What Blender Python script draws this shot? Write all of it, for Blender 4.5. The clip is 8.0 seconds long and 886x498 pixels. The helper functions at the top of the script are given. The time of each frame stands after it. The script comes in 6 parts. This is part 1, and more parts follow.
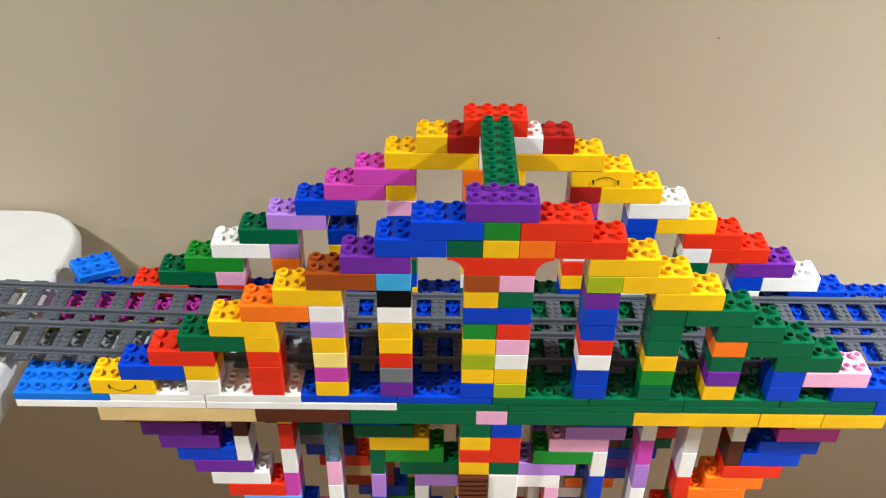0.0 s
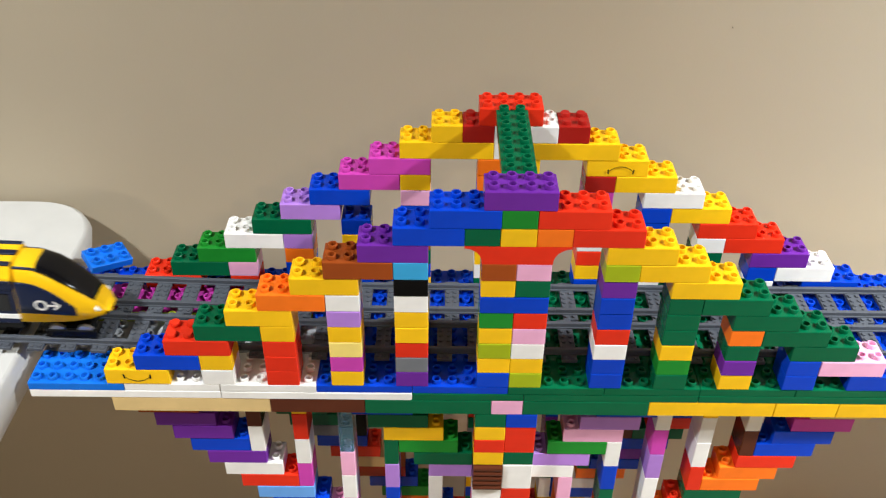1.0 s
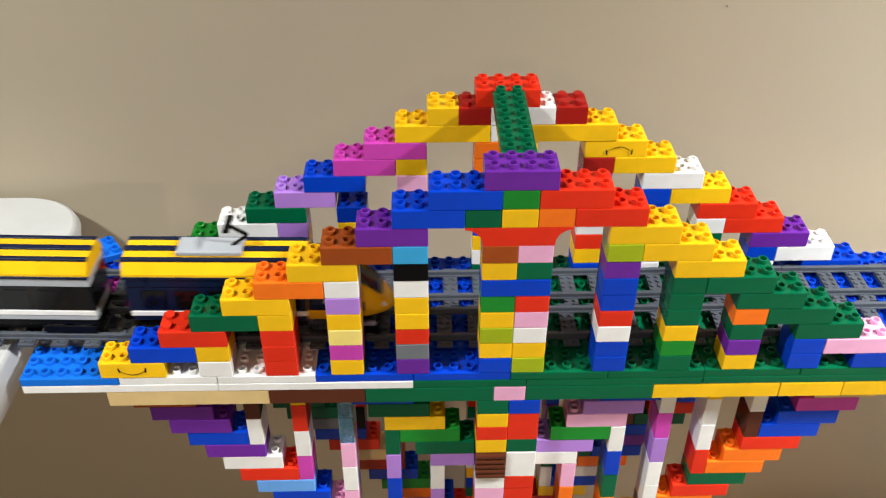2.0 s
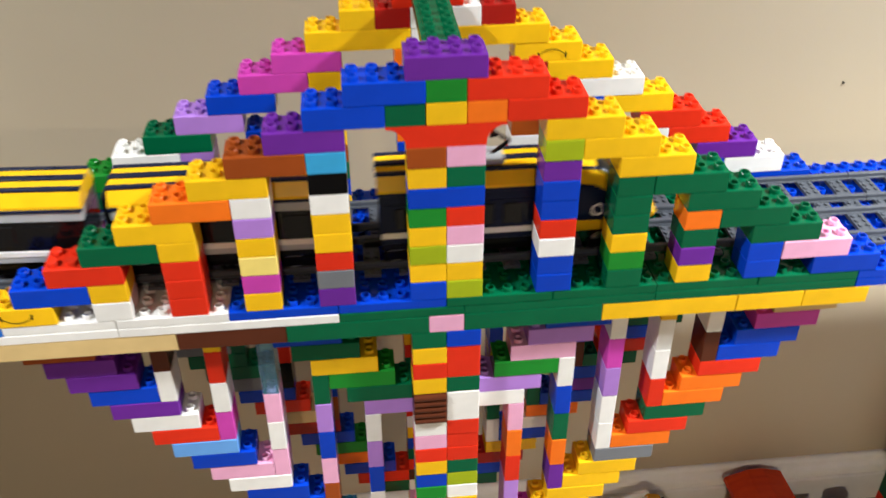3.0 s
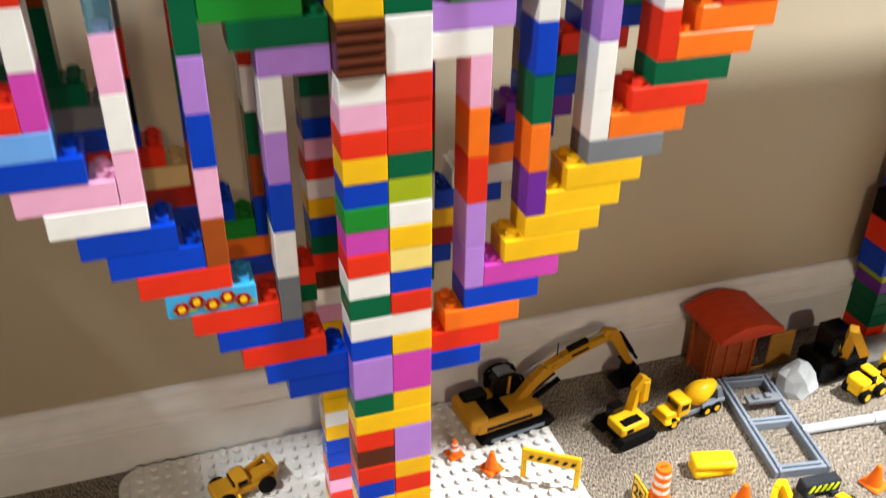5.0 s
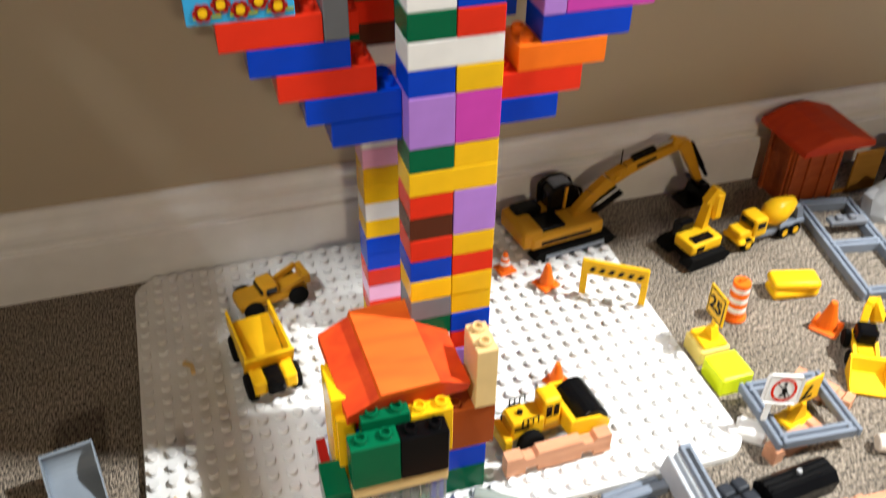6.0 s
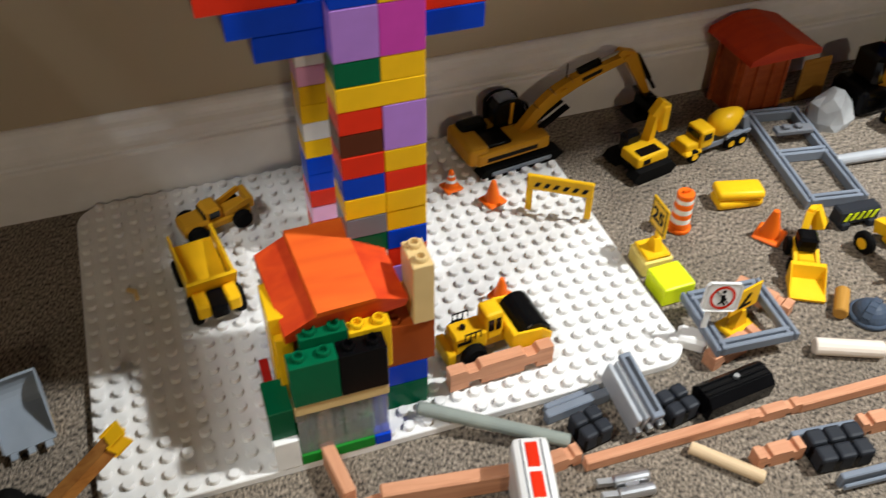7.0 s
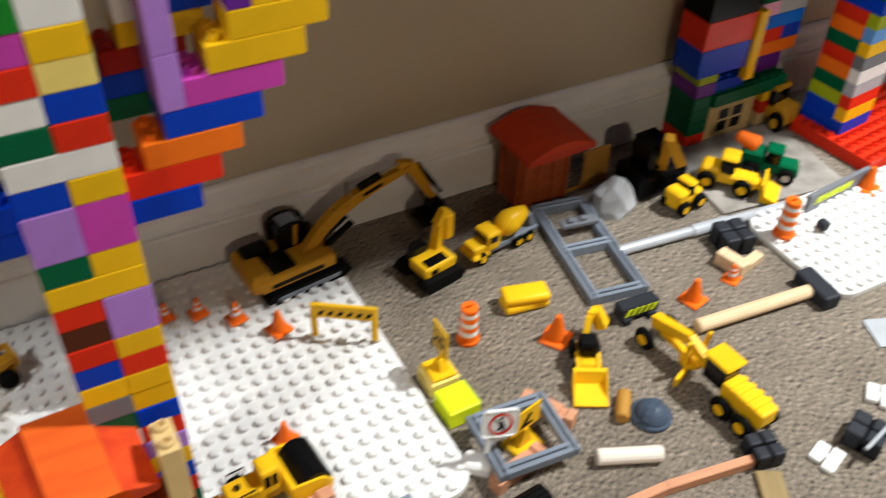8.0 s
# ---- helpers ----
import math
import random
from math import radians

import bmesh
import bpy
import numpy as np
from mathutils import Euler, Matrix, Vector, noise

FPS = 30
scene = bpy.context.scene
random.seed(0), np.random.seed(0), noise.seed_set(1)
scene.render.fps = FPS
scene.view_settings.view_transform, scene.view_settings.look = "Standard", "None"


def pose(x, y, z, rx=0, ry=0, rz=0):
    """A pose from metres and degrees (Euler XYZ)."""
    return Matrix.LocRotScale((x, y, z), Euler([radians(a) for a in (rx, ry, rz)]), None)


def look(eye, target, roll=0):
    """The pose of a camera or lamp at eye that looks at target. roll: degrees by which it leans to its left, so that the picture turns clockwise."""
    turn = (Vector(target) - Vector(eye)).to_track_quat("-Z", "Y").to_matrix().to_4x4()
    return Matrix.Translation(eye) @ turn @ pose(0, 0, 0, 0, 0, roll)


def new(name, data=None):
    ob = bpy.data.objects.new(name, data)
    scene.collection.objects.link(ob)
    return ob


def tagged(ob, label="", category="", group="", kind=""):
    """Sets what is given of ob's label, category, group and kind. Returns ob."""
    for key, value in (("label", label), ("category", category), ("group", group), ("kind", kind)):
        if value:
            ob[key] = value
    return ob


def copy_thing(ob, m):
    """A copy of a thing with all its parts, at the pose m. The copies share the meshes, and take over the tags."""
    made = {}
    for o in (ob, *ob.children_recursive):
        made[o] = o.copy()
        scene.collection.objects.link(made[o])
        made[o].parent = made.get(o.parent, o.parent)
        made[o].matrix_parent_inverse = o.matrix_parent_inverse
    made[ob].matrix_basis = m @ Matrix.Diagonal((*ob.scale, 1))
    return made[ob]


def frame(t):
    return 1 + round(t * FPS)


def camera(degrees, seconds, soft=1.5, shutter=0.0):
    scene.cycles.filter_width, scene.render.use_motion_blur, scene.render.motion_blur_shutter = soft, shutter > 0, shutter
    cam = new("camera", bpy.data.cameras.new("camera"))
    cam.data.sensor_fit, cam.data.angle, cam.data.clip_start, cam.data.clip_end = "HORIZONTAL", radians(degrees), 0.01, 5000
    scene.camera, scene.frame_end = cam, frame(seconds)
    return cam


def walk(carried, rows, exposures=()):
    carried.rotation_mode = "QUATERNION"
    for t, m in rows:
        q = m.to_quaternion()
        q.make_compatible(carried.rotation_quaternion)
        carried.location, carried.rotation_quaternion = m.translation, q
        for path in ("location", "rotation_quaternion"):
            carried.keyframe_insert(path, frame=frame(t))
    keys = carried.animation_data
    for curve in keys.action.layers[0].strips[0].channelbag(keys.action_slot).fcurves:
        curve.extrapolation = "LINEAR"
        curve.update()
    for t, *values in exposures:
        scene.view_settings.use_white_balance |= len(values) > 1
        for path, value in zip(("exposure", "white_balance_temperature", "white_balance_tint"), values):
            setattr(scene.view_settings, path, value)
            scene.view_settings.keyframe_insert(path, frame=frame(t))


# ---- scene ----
cam = camera(51.4, 8.0, soft=1.25, shutter=0.5)
# seconds, eye, point looked at, lean
PATH = [
    (0, (-0.051, -0.659, 1.395), (-0.052, 0.964, 0.226), 0.6),
    (0.5, (-0.056, -0.657, 1.392), (-0.061, 0.962, 0.217), 0.5),
    (1, (-0.069, -0.661, 1.389), (-0.064, 0.956, 0.212), 0.7),
    (2.5, (-0.083, -0.655, 1.325), (-0.005, 0.964, 0.153), -0.5),
    (3, (-0.069, -0.639, 1.247), (0.098, 0.985, 0.091), -0.2),
    (3.5, (-0.092, -0.629, 1.14), (0.164, 1.025, 0.046), 0.4),
    (4, (-0.156, -0.595, 1.039), (0.242, 1.053, -0.022), 0.3),
    (4.2, (-0.173, -0.579, 1.0), (0.353, 1.033, -0.059), 1.2),
    (5.3, (-0.133, -0.525, 0.737), (0.398, 1.079, -0.333), 0.7),
    (5.5, (-0.146, -0.509, 0.699), (0.38, 1.071, -0.407), 1.1),
    (6, (-0.163, -0.503, 0.641), (0.302, 1.0, -0.594), 0.8),
    (6.5, (-0.161, -0.52, 0.621), (0.286, 0.891, -0.724), 1.1),
    (7, (-0.135, -0.514, 0.634), (0.351, 0.872, -0.724), 0.6),
    (7.5, (-0.078, -0.502, 0.668), (0.489, 0.878, -0.664), 0.5),
    (8, (-0.014, -0.482, 0.702), (0.72, 0.838, -0.609), 1.9),
]

walk(cam, [(t, look(eye, aim, lean)) for t, eye, aim, lean in PATH],
     [(0, 0.40), (2.5, 0.36), (3.5, 0.62), (4.0, 0.72), (5.5, 0.42), (6.0, 0.30), (6.45, -0.25), (7.2, -0.44), (8.0, -0.44)])

# ---- light: a room lit by recessed ceiling lamps, plus an added warm fill ----
world = bpy.data.worlds.new("room_dark")
scene.world = world
world.use_nodes = True
world.node_tree.nodes["Background"].inputs["Color"].default_value = (0.9, 0.95, 1.0, 1)
world.node_tree.nodes["Background"].inputs["Strength"].default_value = 0.001


def overhead_spot(x, y, power, size=0.18, color=(0.94, 0.97, 0.97), spread=150):
    data = bpy.data.lights.new("lamp_or_fill_light", "AREA")
    data.shape, data.size, data.energy, data.color = "DISK", size, power, color
    data.spread = radians(spread)
    ob = new("lamp_or_fill_light", data)
    ob.location = (x, y, 2.385)
    return ob


LAMPS = [(1.75, -0.49, 122, 126), (-1.3, -0.70, 38, 150)]
# warm fill added behind the camera to brighten front faces, not a known lamp
WARM_FILL = (-0.3, -4.1, 98)
for lx, ly, power, spread in LAMPS:
    overhead_spot(lx, ly, power, spread=spread)
overhead_spot(*WARM_FILL, color=(1.0, 0.83, 0.61))

# ---- units of the building bricks: stud pitch and brick height ----
S, H = 0.016, 0.0192
PLATE_TOP = 0.008
D = 38 * H + PLATE_TOP  # top of the bridge deck

# ---- materials ----


def nodes_of(name):
    m = bpy.data.materials.new(name)
    m.use_nodes = True
    nt = m.node_tree
    return m, nt, nt.nodes["Principled BSDF"]


def link(nt, a, b):
    nt.links.new(a, b)


def tex_noise(nt, scale, detail=3.0, rough=0.55, coord="Object"):
    tc = nt.nodes.new("ShaderNodeTexCoord")
    n = nt.nodes.new("ShaderNodeTexNoise")
    n.inputs["Scale"].default_value = scale
    n.inputs["Detail"].default_value = detail
    n.inputs["Roughness"].default_value = rough
    link(nt, tc.outputs[coord], n.inputs["Vector"])
    return n


def ramp(nt, fac, a, b, lo=0.3, hi=0.7):
    r = nt.nodes.new("ShaderNodeValToRGB")
    r.color_ramp.elements[0].position, r.color_ramp.elements[0].color = lo, (*a, 1)
    r.color_ramp.elements[1].position, r.color_ramp.elements[1].color = hi, (*b, 1)
    link(nt, fac, r.inputs["Fac"])
    return r


def rough_from(nt, bsdf, fac, lo, hi):
    mr = nt.nodes.new("ShaderNodeMapRange")
    mr.inputs["To Min"].default_value, mr.inputs["To Max"].default_value = lo, hi
    link(nt, fac, mr.inputs["Value"])
    link(nt, mr.outputs["Result"], bsdf.inputs["Roughness"])


def bump_from(nt, bsdf, fac, strength, distance):
    b = nt.nodes.new("ShaderNodeBump")
    b.inputs["Strength"].default_value, b.inputs["Distance"].default_value = strength, distance
    link(nt, fac, b.inputs["Height"])
    link(nt, b.outputs["Normal"], bsdf.inputs["Normal"])


def scaled(rgb, k):
    return tuple(min(1.0, c * k) for c in rgb)


def plastic(name, rgb, rough=0.20, wear=0.07, metal=0.0, gloss=0.13):
    """Moulded toy plastic: faint scuffs, uneven gloss, small shifts of colour from piece to piece."""
    m, nt, b = nodes_of(name)
    fine = tex_noise(nt, 260, 4)
    wide = tex_noise(nt, 28, 3)
    col = ramp(nt, wide.outputs["Fac"], scaled(rgb, 1 - wear), scaled(rgb, 1 + wear))
    info = nt.nodes.new("ShaderNodeObjectInfo")
    hsv = nt.nodes.new("ShaderNodeHueSaturation")
    mr = nt.nodes.new("ShaderNodeMapRange")
    mr.inputs["To Min"].default_value, mr.inputs["To Max"].default_value = 0.93, 1.06
    link(nt, info.outputs["Random"], mr.inputs["Value"])
    link(nt, mr.outputs["Result"], hsv.inputs["Value"])
    link(nt, col.outputs["Color"], hsv.inputs["Color"])
    link(nt, hsv.outputs["Color"], b.inputs["Base Color"])
    rough_from(nt, b, wide.outputs["Fac"], rough * 0.75, rough * 1.5)
    bump_from(nt, b, fine.outputs["Fac"], 0.06, 0.0003)
    b.inputs["Metallic"].default_value = metal
    b.inputs["Specular IOR Level"].default_value = gloss
    return m


COLOURS = {
    "R": ("red", (0.70, 0.030, 0.010)), "r": ("dark_red", (0.36, 0.014, 0.010)), "O": ("orange", (0.86, 0.17, 0.012)),
    "Y": ("yellow", (0.86, 0.50, 0.010)), "y": ("pale_yellow", (0.88, 0.70, 0.20)), "G": ("dark_green", (0.001, 0.105, 0.042)),
    "g": ("bright_green", (0.012, 0.22, 0.024)), "L": ("lime", (0.34, 0.42, 0.012)), "i": ("bright_blue", (0.008, 0.15, 0.66)), "B": ("blue", (0.002, 0.046, 0.50)),
    "b": ("azure_blue", (0.045, 0.38, 0.72)), "c": ("sky_blue", (0.13, 0.34, 0.75)), "P": ("purple", (0.14, 0.022, 0.30)),
    "p": ("lavender", (0.40, 0.20, 0.62)), "M": ("magenta", (0.55, 0.055, 0.40)), "k": ("pink", (0.80, 0.40, 0.60)),
    "W": ("white", (0.80, 0.79, 0.77)), "K": ("black", (0.003, 0.003, 0.0034)), "A": ("grey", (0.16, 0.17, 0.19)),
    "a": ("light_grey", (0.40, 0.42, 0.45)), "N": ("brown", (0.30, 0.060, 0.010)), "n": ("dark_brown", (0.085, 0.022, 0.010)),
    "T": ("tan", (0.66, 0.48, 0.22)),
}
PL = {code: plastic(name + "_plastic", rgb, gloss=0.08 if code == "K" else 0.13) for code, (name, rgb) in COLOURS.items()}


def clear_plastic(name, rgb, rough=0.08):
    m, nt, b = nodes_of(name)
    n = tex_noise(nt, 40)
    rough_from(nt, b, n.outputs["Fac"], rough * 0.6, rough * 1.6)
    b.inputs["Base Color"].default_value = (*rgb, 1)
    b.inputs["Transmission Weight"].default_value = 0.85
    b.inputs["IOR"].default_value = 1.45
    return m


PL["t"] = clear_plastic("clear_blue_plastic", (0.25, 0.62, 0.85))
PL["e"] = clear_plastic("clear_plastic", (0.86, 0.90, 0.90))


def painted_wall():
    m, nt, b = nodes_of("beige_wall_paint")
    wide = tex_noise(nt, 1.6, 4)
    fine = tex_noise(nt, 420, 3)
    col = ramp(nt, wide.outputs["Fac"], (0.42, 0.352, 0.252), (0.455, 0.385, 0.280))
    link(nt, col.outputs["Color"], b.inputs["Base Color"])
    rough_from(nt, b, wide.outputs["Fac"], 0.55, 0.75)
    bump_from(nt, b, fine.outputs["Fac"], 0.12, 0.0008)
    return m


def carpet_material():
    m, nt, b = nodes_of("loop_carpet")
    tc = nt.nodes.new("ShaderNodeTexCoord")
    mp = nt.nodes.new("ShaderNodeMapping")
    mp.inputs["Scale"].default_value = (620, 230, 1)
    link(nt, tc.outputs["Object"], mp.inputs["Vector"])
    loops = nt.nodes.new("ShaderNodeTexNoise")
    loops.inputs["Scale"].default_value, loops.inputs["Detail"].default_value = 1.0, 3.0
    link(nt, mp.outputs["Vector"], loops.inputs["Vector"])
    wide = tex_noise(nt, 9, 5, 0.65)
    mix = nt.nodes.new("ShaderNodeMix")
    mix.data_type = "RGBA"
    mix.blend_type = "MULTIPLY"
    mix.inputs["Factor"].default_value = 0.55
    c1 = ramp(nt, loops.outputs["Fac"], (0.010, 0.0065, 0.0038), (0.47, 0.385, 0.295), 0.36, 0.68)
    c2 = ramp(nt, wide.outputs["Fac"], (0.55, 0.53, 0.50), (1, 1, 1), 0.35, 0.6)
    link(nt, c1.outputs["Color"], mix.inputs["A"])
    link(nt, c2.outputs["Color"], mix.inputs["B"])
    link(nt, mix.outputs["Result"], b.inputs["Base Color"])
    b.inputs["Roughness"].default_value = 0.95
    b.inputs["Sheen Weight"].default_value = 0.1
    bump_from(nt, b, loops.outputs["Fac"], 0.8, 0.004)
    return m


def wood(name, a, b_, grain=60):
    m, nt, b = nodes_of(name)
    tc = nt.nodes.new("ShaderNodeTexCoord")
    mp = nt.nodes.new("ShaderNodeMapping")
    mp.inputs["Scale"].default_value = (grain * 0.25, grain * 3, grain * 3)
    link(nt, tc.outputs["Object"], mp.inputs["Vector"])
    n = nt.nodes.new("ShaderNodeTexNoise")
    n.inputs["Scale"].default_value, n.inputs["Detail"].default_value, n.inputs["Distortion"].default_value = 1.0, 5.0, 0.6
    link(nt, mp.outputs["Vector"], n.inputs["Vector"])
    col = ramp(nt, n.outputs["Fac"], a, b_, 0.3, 0.7)
    link(nt, col.outputs["Color"], b.inputs["Base Color"])
    rough_from(nt, b, n.outputs["Fac"], 0.4, 0.65)
    b.inputs["Specular IOR Level"].default_value = 0.2
    bump_from(nt, b, n.outputs["Fac"], 0.1, 0.0006)
    return m


WALL = painted_wall()
CARPET = carpet_material()
TRIM = plastic("white_trim_paint", (0.80, 0.80, 0.80), rough=0.35, wear=0.04)
TABLE = plastic("white_table_plastic", (0.52, 0.512, 0.49), rough=0.42, wear=0.03)
# unseen walls coloured near black so less light bounces into the shadows
UNSEEN = plastic("darkened_unseen_wall", (0.06, 0.054, 0.046), rough=0.7, wear=0.05)
# ceiling colour lowered to dark grey to weaken the fill from above
CEIL = plastic("darkened_ceiling", (0.15, 0.147, 0.142), rough=0.8, wear=0.02)
RAIL = plastic("grey_track_plastic", (0.075, 0.083, 0.100), rough=0.30)
NAVY = plastic("navy_plastic", (0.005, 0.010, 0.036), rough=0.26)
STEEL = plastic("grey_metal", (0.50, 0.51, 0.53), rough=0.28, metal=0.9)
GLASS = plastic("smoked_glass_plastic", (0.004, 0.004, 0.005), rough=0.10, gloss=0.25)
TYRE = plastic("black_rubber", (0.005, 0.005, 0.005), rough=0.6, gloss=0.05)
CAT = plastic("toy_machine_yellow", (0.86, 0.49, 0.012), rough=0.3)
# ochre of the machines, with some of their shade put into the colour
AMBER = plastic("shaded_machine_ochre", (0.50, 0.245, 0.016), rough=0.35)
ORANGE = plastic("cone_orange", (0.90, 0.16, 0.012), rough=0.35)
GREYFR = plastic("frame_grey", (0.20, 0.23, 0.28), rough=0.4)
NEON = plastic("neon_yellow", (0.78, 0.90, 0.02), rough=0.3)
ROOFRED = wood("red_painted_wood", (0.60, 0.042, 0.008), (0.80, 0.085, 0.010), 25)
REDWOOD = wood("reddish_wood", (0.30, 0.058, 0.014), (0.44, 0.10, 0.026), 40)
SALMON = wood("salmon_stained_wood", (0.50, 0.22, 0.12), (0.66, 0.33, 0.19), 60)
PINE = wood("pale_beech_wood", (0.62, 0.44, 0.26), (0.75, 0.57, 0.36), 70)
STONE = plastic("grey_stone_plastic", (0.38, 0.39, 0.40), rough=0.6, wear=0.2)
SAGE = plastic("sage_grey_plastic", (0.25, 0.28, 0.25), rough=0.4)
TURF = plastic("dark_glossy_black", (0.004, 0.004, 0.0045), rough=0.2, gloss=0.10)
INK = plastic("black_ink", (0.006, 0.005, 0.005), rough=0.5)

# ---- mesh helpers ----


def mesh_from(name, bm, material, smooth=False):
    me = bpy.data.meshes.new(name)
    bm.normal_update()
    bm.to_mesh(me)
    bm.free()
    for m in (material if isinstance(material, (list, tuple)) else [material]):
        me.materials.append(m)
    if smooth:
        for p in me.polygons:
            p.use_smooth = True
    return me


def part(name, bm, material, parent=None, label="", at=None, smooth=False):
    ob = new(name, mesh_from(name, bm, material, smooth))
    if parent is not None:
        ob.parent = parent
    if at is not None:
        ob.matrix_basis = at
    if label:
        tagged(ob, label)
    return ob


def share(name, mesh, parent, at, label=""):
    ob = new(name, mesh)
    ob.parent = parent
    ob.matrix_basis = at
    if label:
        tagged(ob, label)
    return ob


def empty(name, at=None, **tags):
    ob = new(name)
    ob.empty_display_size = 0.02
    if at is not None:
        ob.matrix_basis = at
    return tagged(ob, **tags)


def box(bm, x0, x1, y0, y1, z0, z1, bevel=0.0, m=None, seg=1):
    r = bmesh.ops.create_cube(bm, size=1)
    vs = r["verts"]
    for v in vs:
        v.co = Vector(((x0 + x1) / 2 + v.co.x * (x1 - x0), (y0 + y1) / 2 + v.co.y * (y1 - y0), (z0 + z1) / 2 + v.co.z * (z1 - z0)))
    if bevel > 0:
        es = list({e for v in vs for e in v.link_edges})
        r = bmesh.ops.bevel(bm, geom=es, offset=bevel, segments=seg, affect="EDGES", profile=0.5)
        vs = list({v for f in r["faces"] for v in f.verts} | {v for v in vs if v.is_valid})
    if m is not None:
        bmesh.ops.transform(bm, matrix=m, verts=vs)
    return vs


def cyl(bm, r, depth, m=None, n=16, r2=None, bevel=0.0):
    """A cylinder or cone along z, standing on z = 0 before m."""
    res = bmesh.ops.create_cone(bm, cap_ends=True, segments=n, radius1=r, radius2=r if r2 is None else r2, depth=depth)
    vs = res["verts"]
    for v in vs:
        v.co.z += depth / 2
    if bevel > 0:
        es = [e for e in {e for v in vs for e in v.link_edges} if abs(e.verts[0].co.z - e.verts[1].co.z) < 1e-6]
        rr = bmesh.ops.bevel(bm, geom=es, offset=bevel, segments=1, affect="EDGES")
        vs = list({v for f in rr["faces"] for v in f.verts} | {v for v in vs if v.is_valid})
    if m is not None:
        bmesh.ops.transform(bm, matrix=m, verts=vs)
    return vs


def prism(bm, profile, y0, y1, m=None):
    """A solid with the outline profile [(x, z)] carried from y0 to y1."""
    a = [bm.verts.new((x, y0, z)) for x, z in profile]
    b = [bm.verts.new((x, y1, z)) for x, z in profile]
    bm.faces.new(a)
    bm.faces.new(list(reversed(b)))
    n = len(a)
    for i in range(n):
        bm.faces.new((a[i], b[i], b[(i + 1) % n], a[(i + 1) % n]))
    bmesh.ops.recalc_face_normals(bm, faces=bm.faces[:])
    if m is not None:
        bmesh.ops.transform(bm, matrix=m, verts=a + b)
    return a + b


def ring_stud(bm, x, y, z, ro, ri, h, n=12, hollow=True):
    """One moulded stud; hollow studs show a sunken middle."""
    def circle(r, zz):
        return [bm.verts.new((x + r * math.cos(2 * math.pi * i / n), y + r * math.sin(2 * math.pi * i / n), zz)) for i in range(n)]
    loops = [circle(ro, z), circle(ro, z + h * 0.9), circle(ro * 0.93, z + h)]
    if hollow:
        loops += [circle(ri, z + h), circle(ri * 0.97, z + h * 0.06)]
    for k, (p, q) in enumerate(zip(loops, loops[1:])):
        for i in range(n):
            f = bm.faces.new((p[i], p[(i + 1) % n], q[(i + 1) % n], q[i]))
            f.smooth = k == 0
    bm.faces.new(loops[-1])


BRICKS = {}


def brick_mesh(nx, ny, rows, code, studs=True, hollow=True):
    key = (nx, ny, rows, code, studs, hollow)
    if key not in BRICKS:
        bm = bmesh.new()
        g = 0.0002
        box(bm, g, nx * S - g, g, ny * S - g, 0.00005, rows * H - 0.00008, 0.0006)
        if studs:
            for i in range(nx):
                for j in range(ny):
                    ring_stud(bm, (i + 0.5) * S, (j + 0.5) * S, rows * H - 0.0001, 0.0048, 0.0034, 0.0045, 12, hollow)
        BRICKS[key] = mesh_from("brick", bm, PL[code])
    return BRICKS[key]


def grid_pose(X, Y, Z):
    return Matrix.Translation((X * S, Y * S, D + Z * H))


def jitter_pose(X, Y, Z, rnd):
    return grid_pose(X + rnd.uniform(-0.012, 0.012), Y + rnd.uniform(-0.02, 0.02), Z)

# ---- the room ----


def structure(name, bm, material, label="", smooth=False):
    ob = part(name, bm, material, smooth=smooth)
    return tagged(ob, label or name, kind="structure")


WALL_Y = 0.325
bm = bmesh.new()
box(bm, -2.6, 3.0, WALL_Y, WALL_Y + 0.12, -0.02, 2.42)
structure("wall_north", bm, WALL, "beige painted wall behind the bridge")
# unseen walls, darkened to hold down the bounced light
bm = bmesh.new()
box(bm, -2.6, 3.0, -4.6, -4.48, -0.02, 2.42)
structure("wall_south", bm, UNSEEN, "unseen wall, darkened to cut bounce light")
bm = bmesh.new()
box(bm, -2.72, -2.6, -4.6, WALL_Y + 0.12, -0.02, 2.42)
structure("wall_west", bm, UNSEEN, "unseen wall, darkened to cut bounce light")
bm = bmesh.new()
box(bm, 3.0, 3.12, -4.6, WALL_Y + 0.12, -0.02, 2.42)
structure("wall_east", bm, UNSEEN, "unseen wall, darkened to cut bounce light")
# unseen ceiling in the darkened colour that limits bounce
bm = bmesh.new()
box(bm, -2.72, 3.12, -4.6, WALL_Y + 0.12, 2.42, 2.5)
structure("ceiling", bm, CEIL, "unseen ceiling, darkened to cut bounce light")
bm = bmesh.new()
box(bm, -2.72, 3.12, -4.6, WALL_Y + 0.12, -0.06, 0.0)
structure("floor", bm, CARPET, "brown speckled loop carpet")

# skirting with a stepped moulding along the top
bm = bmesh.new()
SK = [(0.0, 0.0), (-0.0155, 0.0), (-0.0155, 0.058), (-0.0145, 0.061), (-0.0110, 0.0625), (-0.0105, 0.066), (-0.0135, 0.069), (-0.0140, 0.074), (-0.0125, 0.080), (-0.0085, 0.085), (-0.0070, 0.089), (-0.0075, 0.096), (-0.0060, 0.100), (-0.0035, 0.1025), (0.0, 0.103)]
prism(bm, SK, -2.6, 3.0, Matrix.Translation((0, WALL_Y, 0)) @ Matrix.Rotation(radians(-90), 4, "Z") @ Matrix.Diagonal((-1, 1, 1, 1)))
bmesh.ops.recalc_face_normals(bm, faces=bm.faces[:])
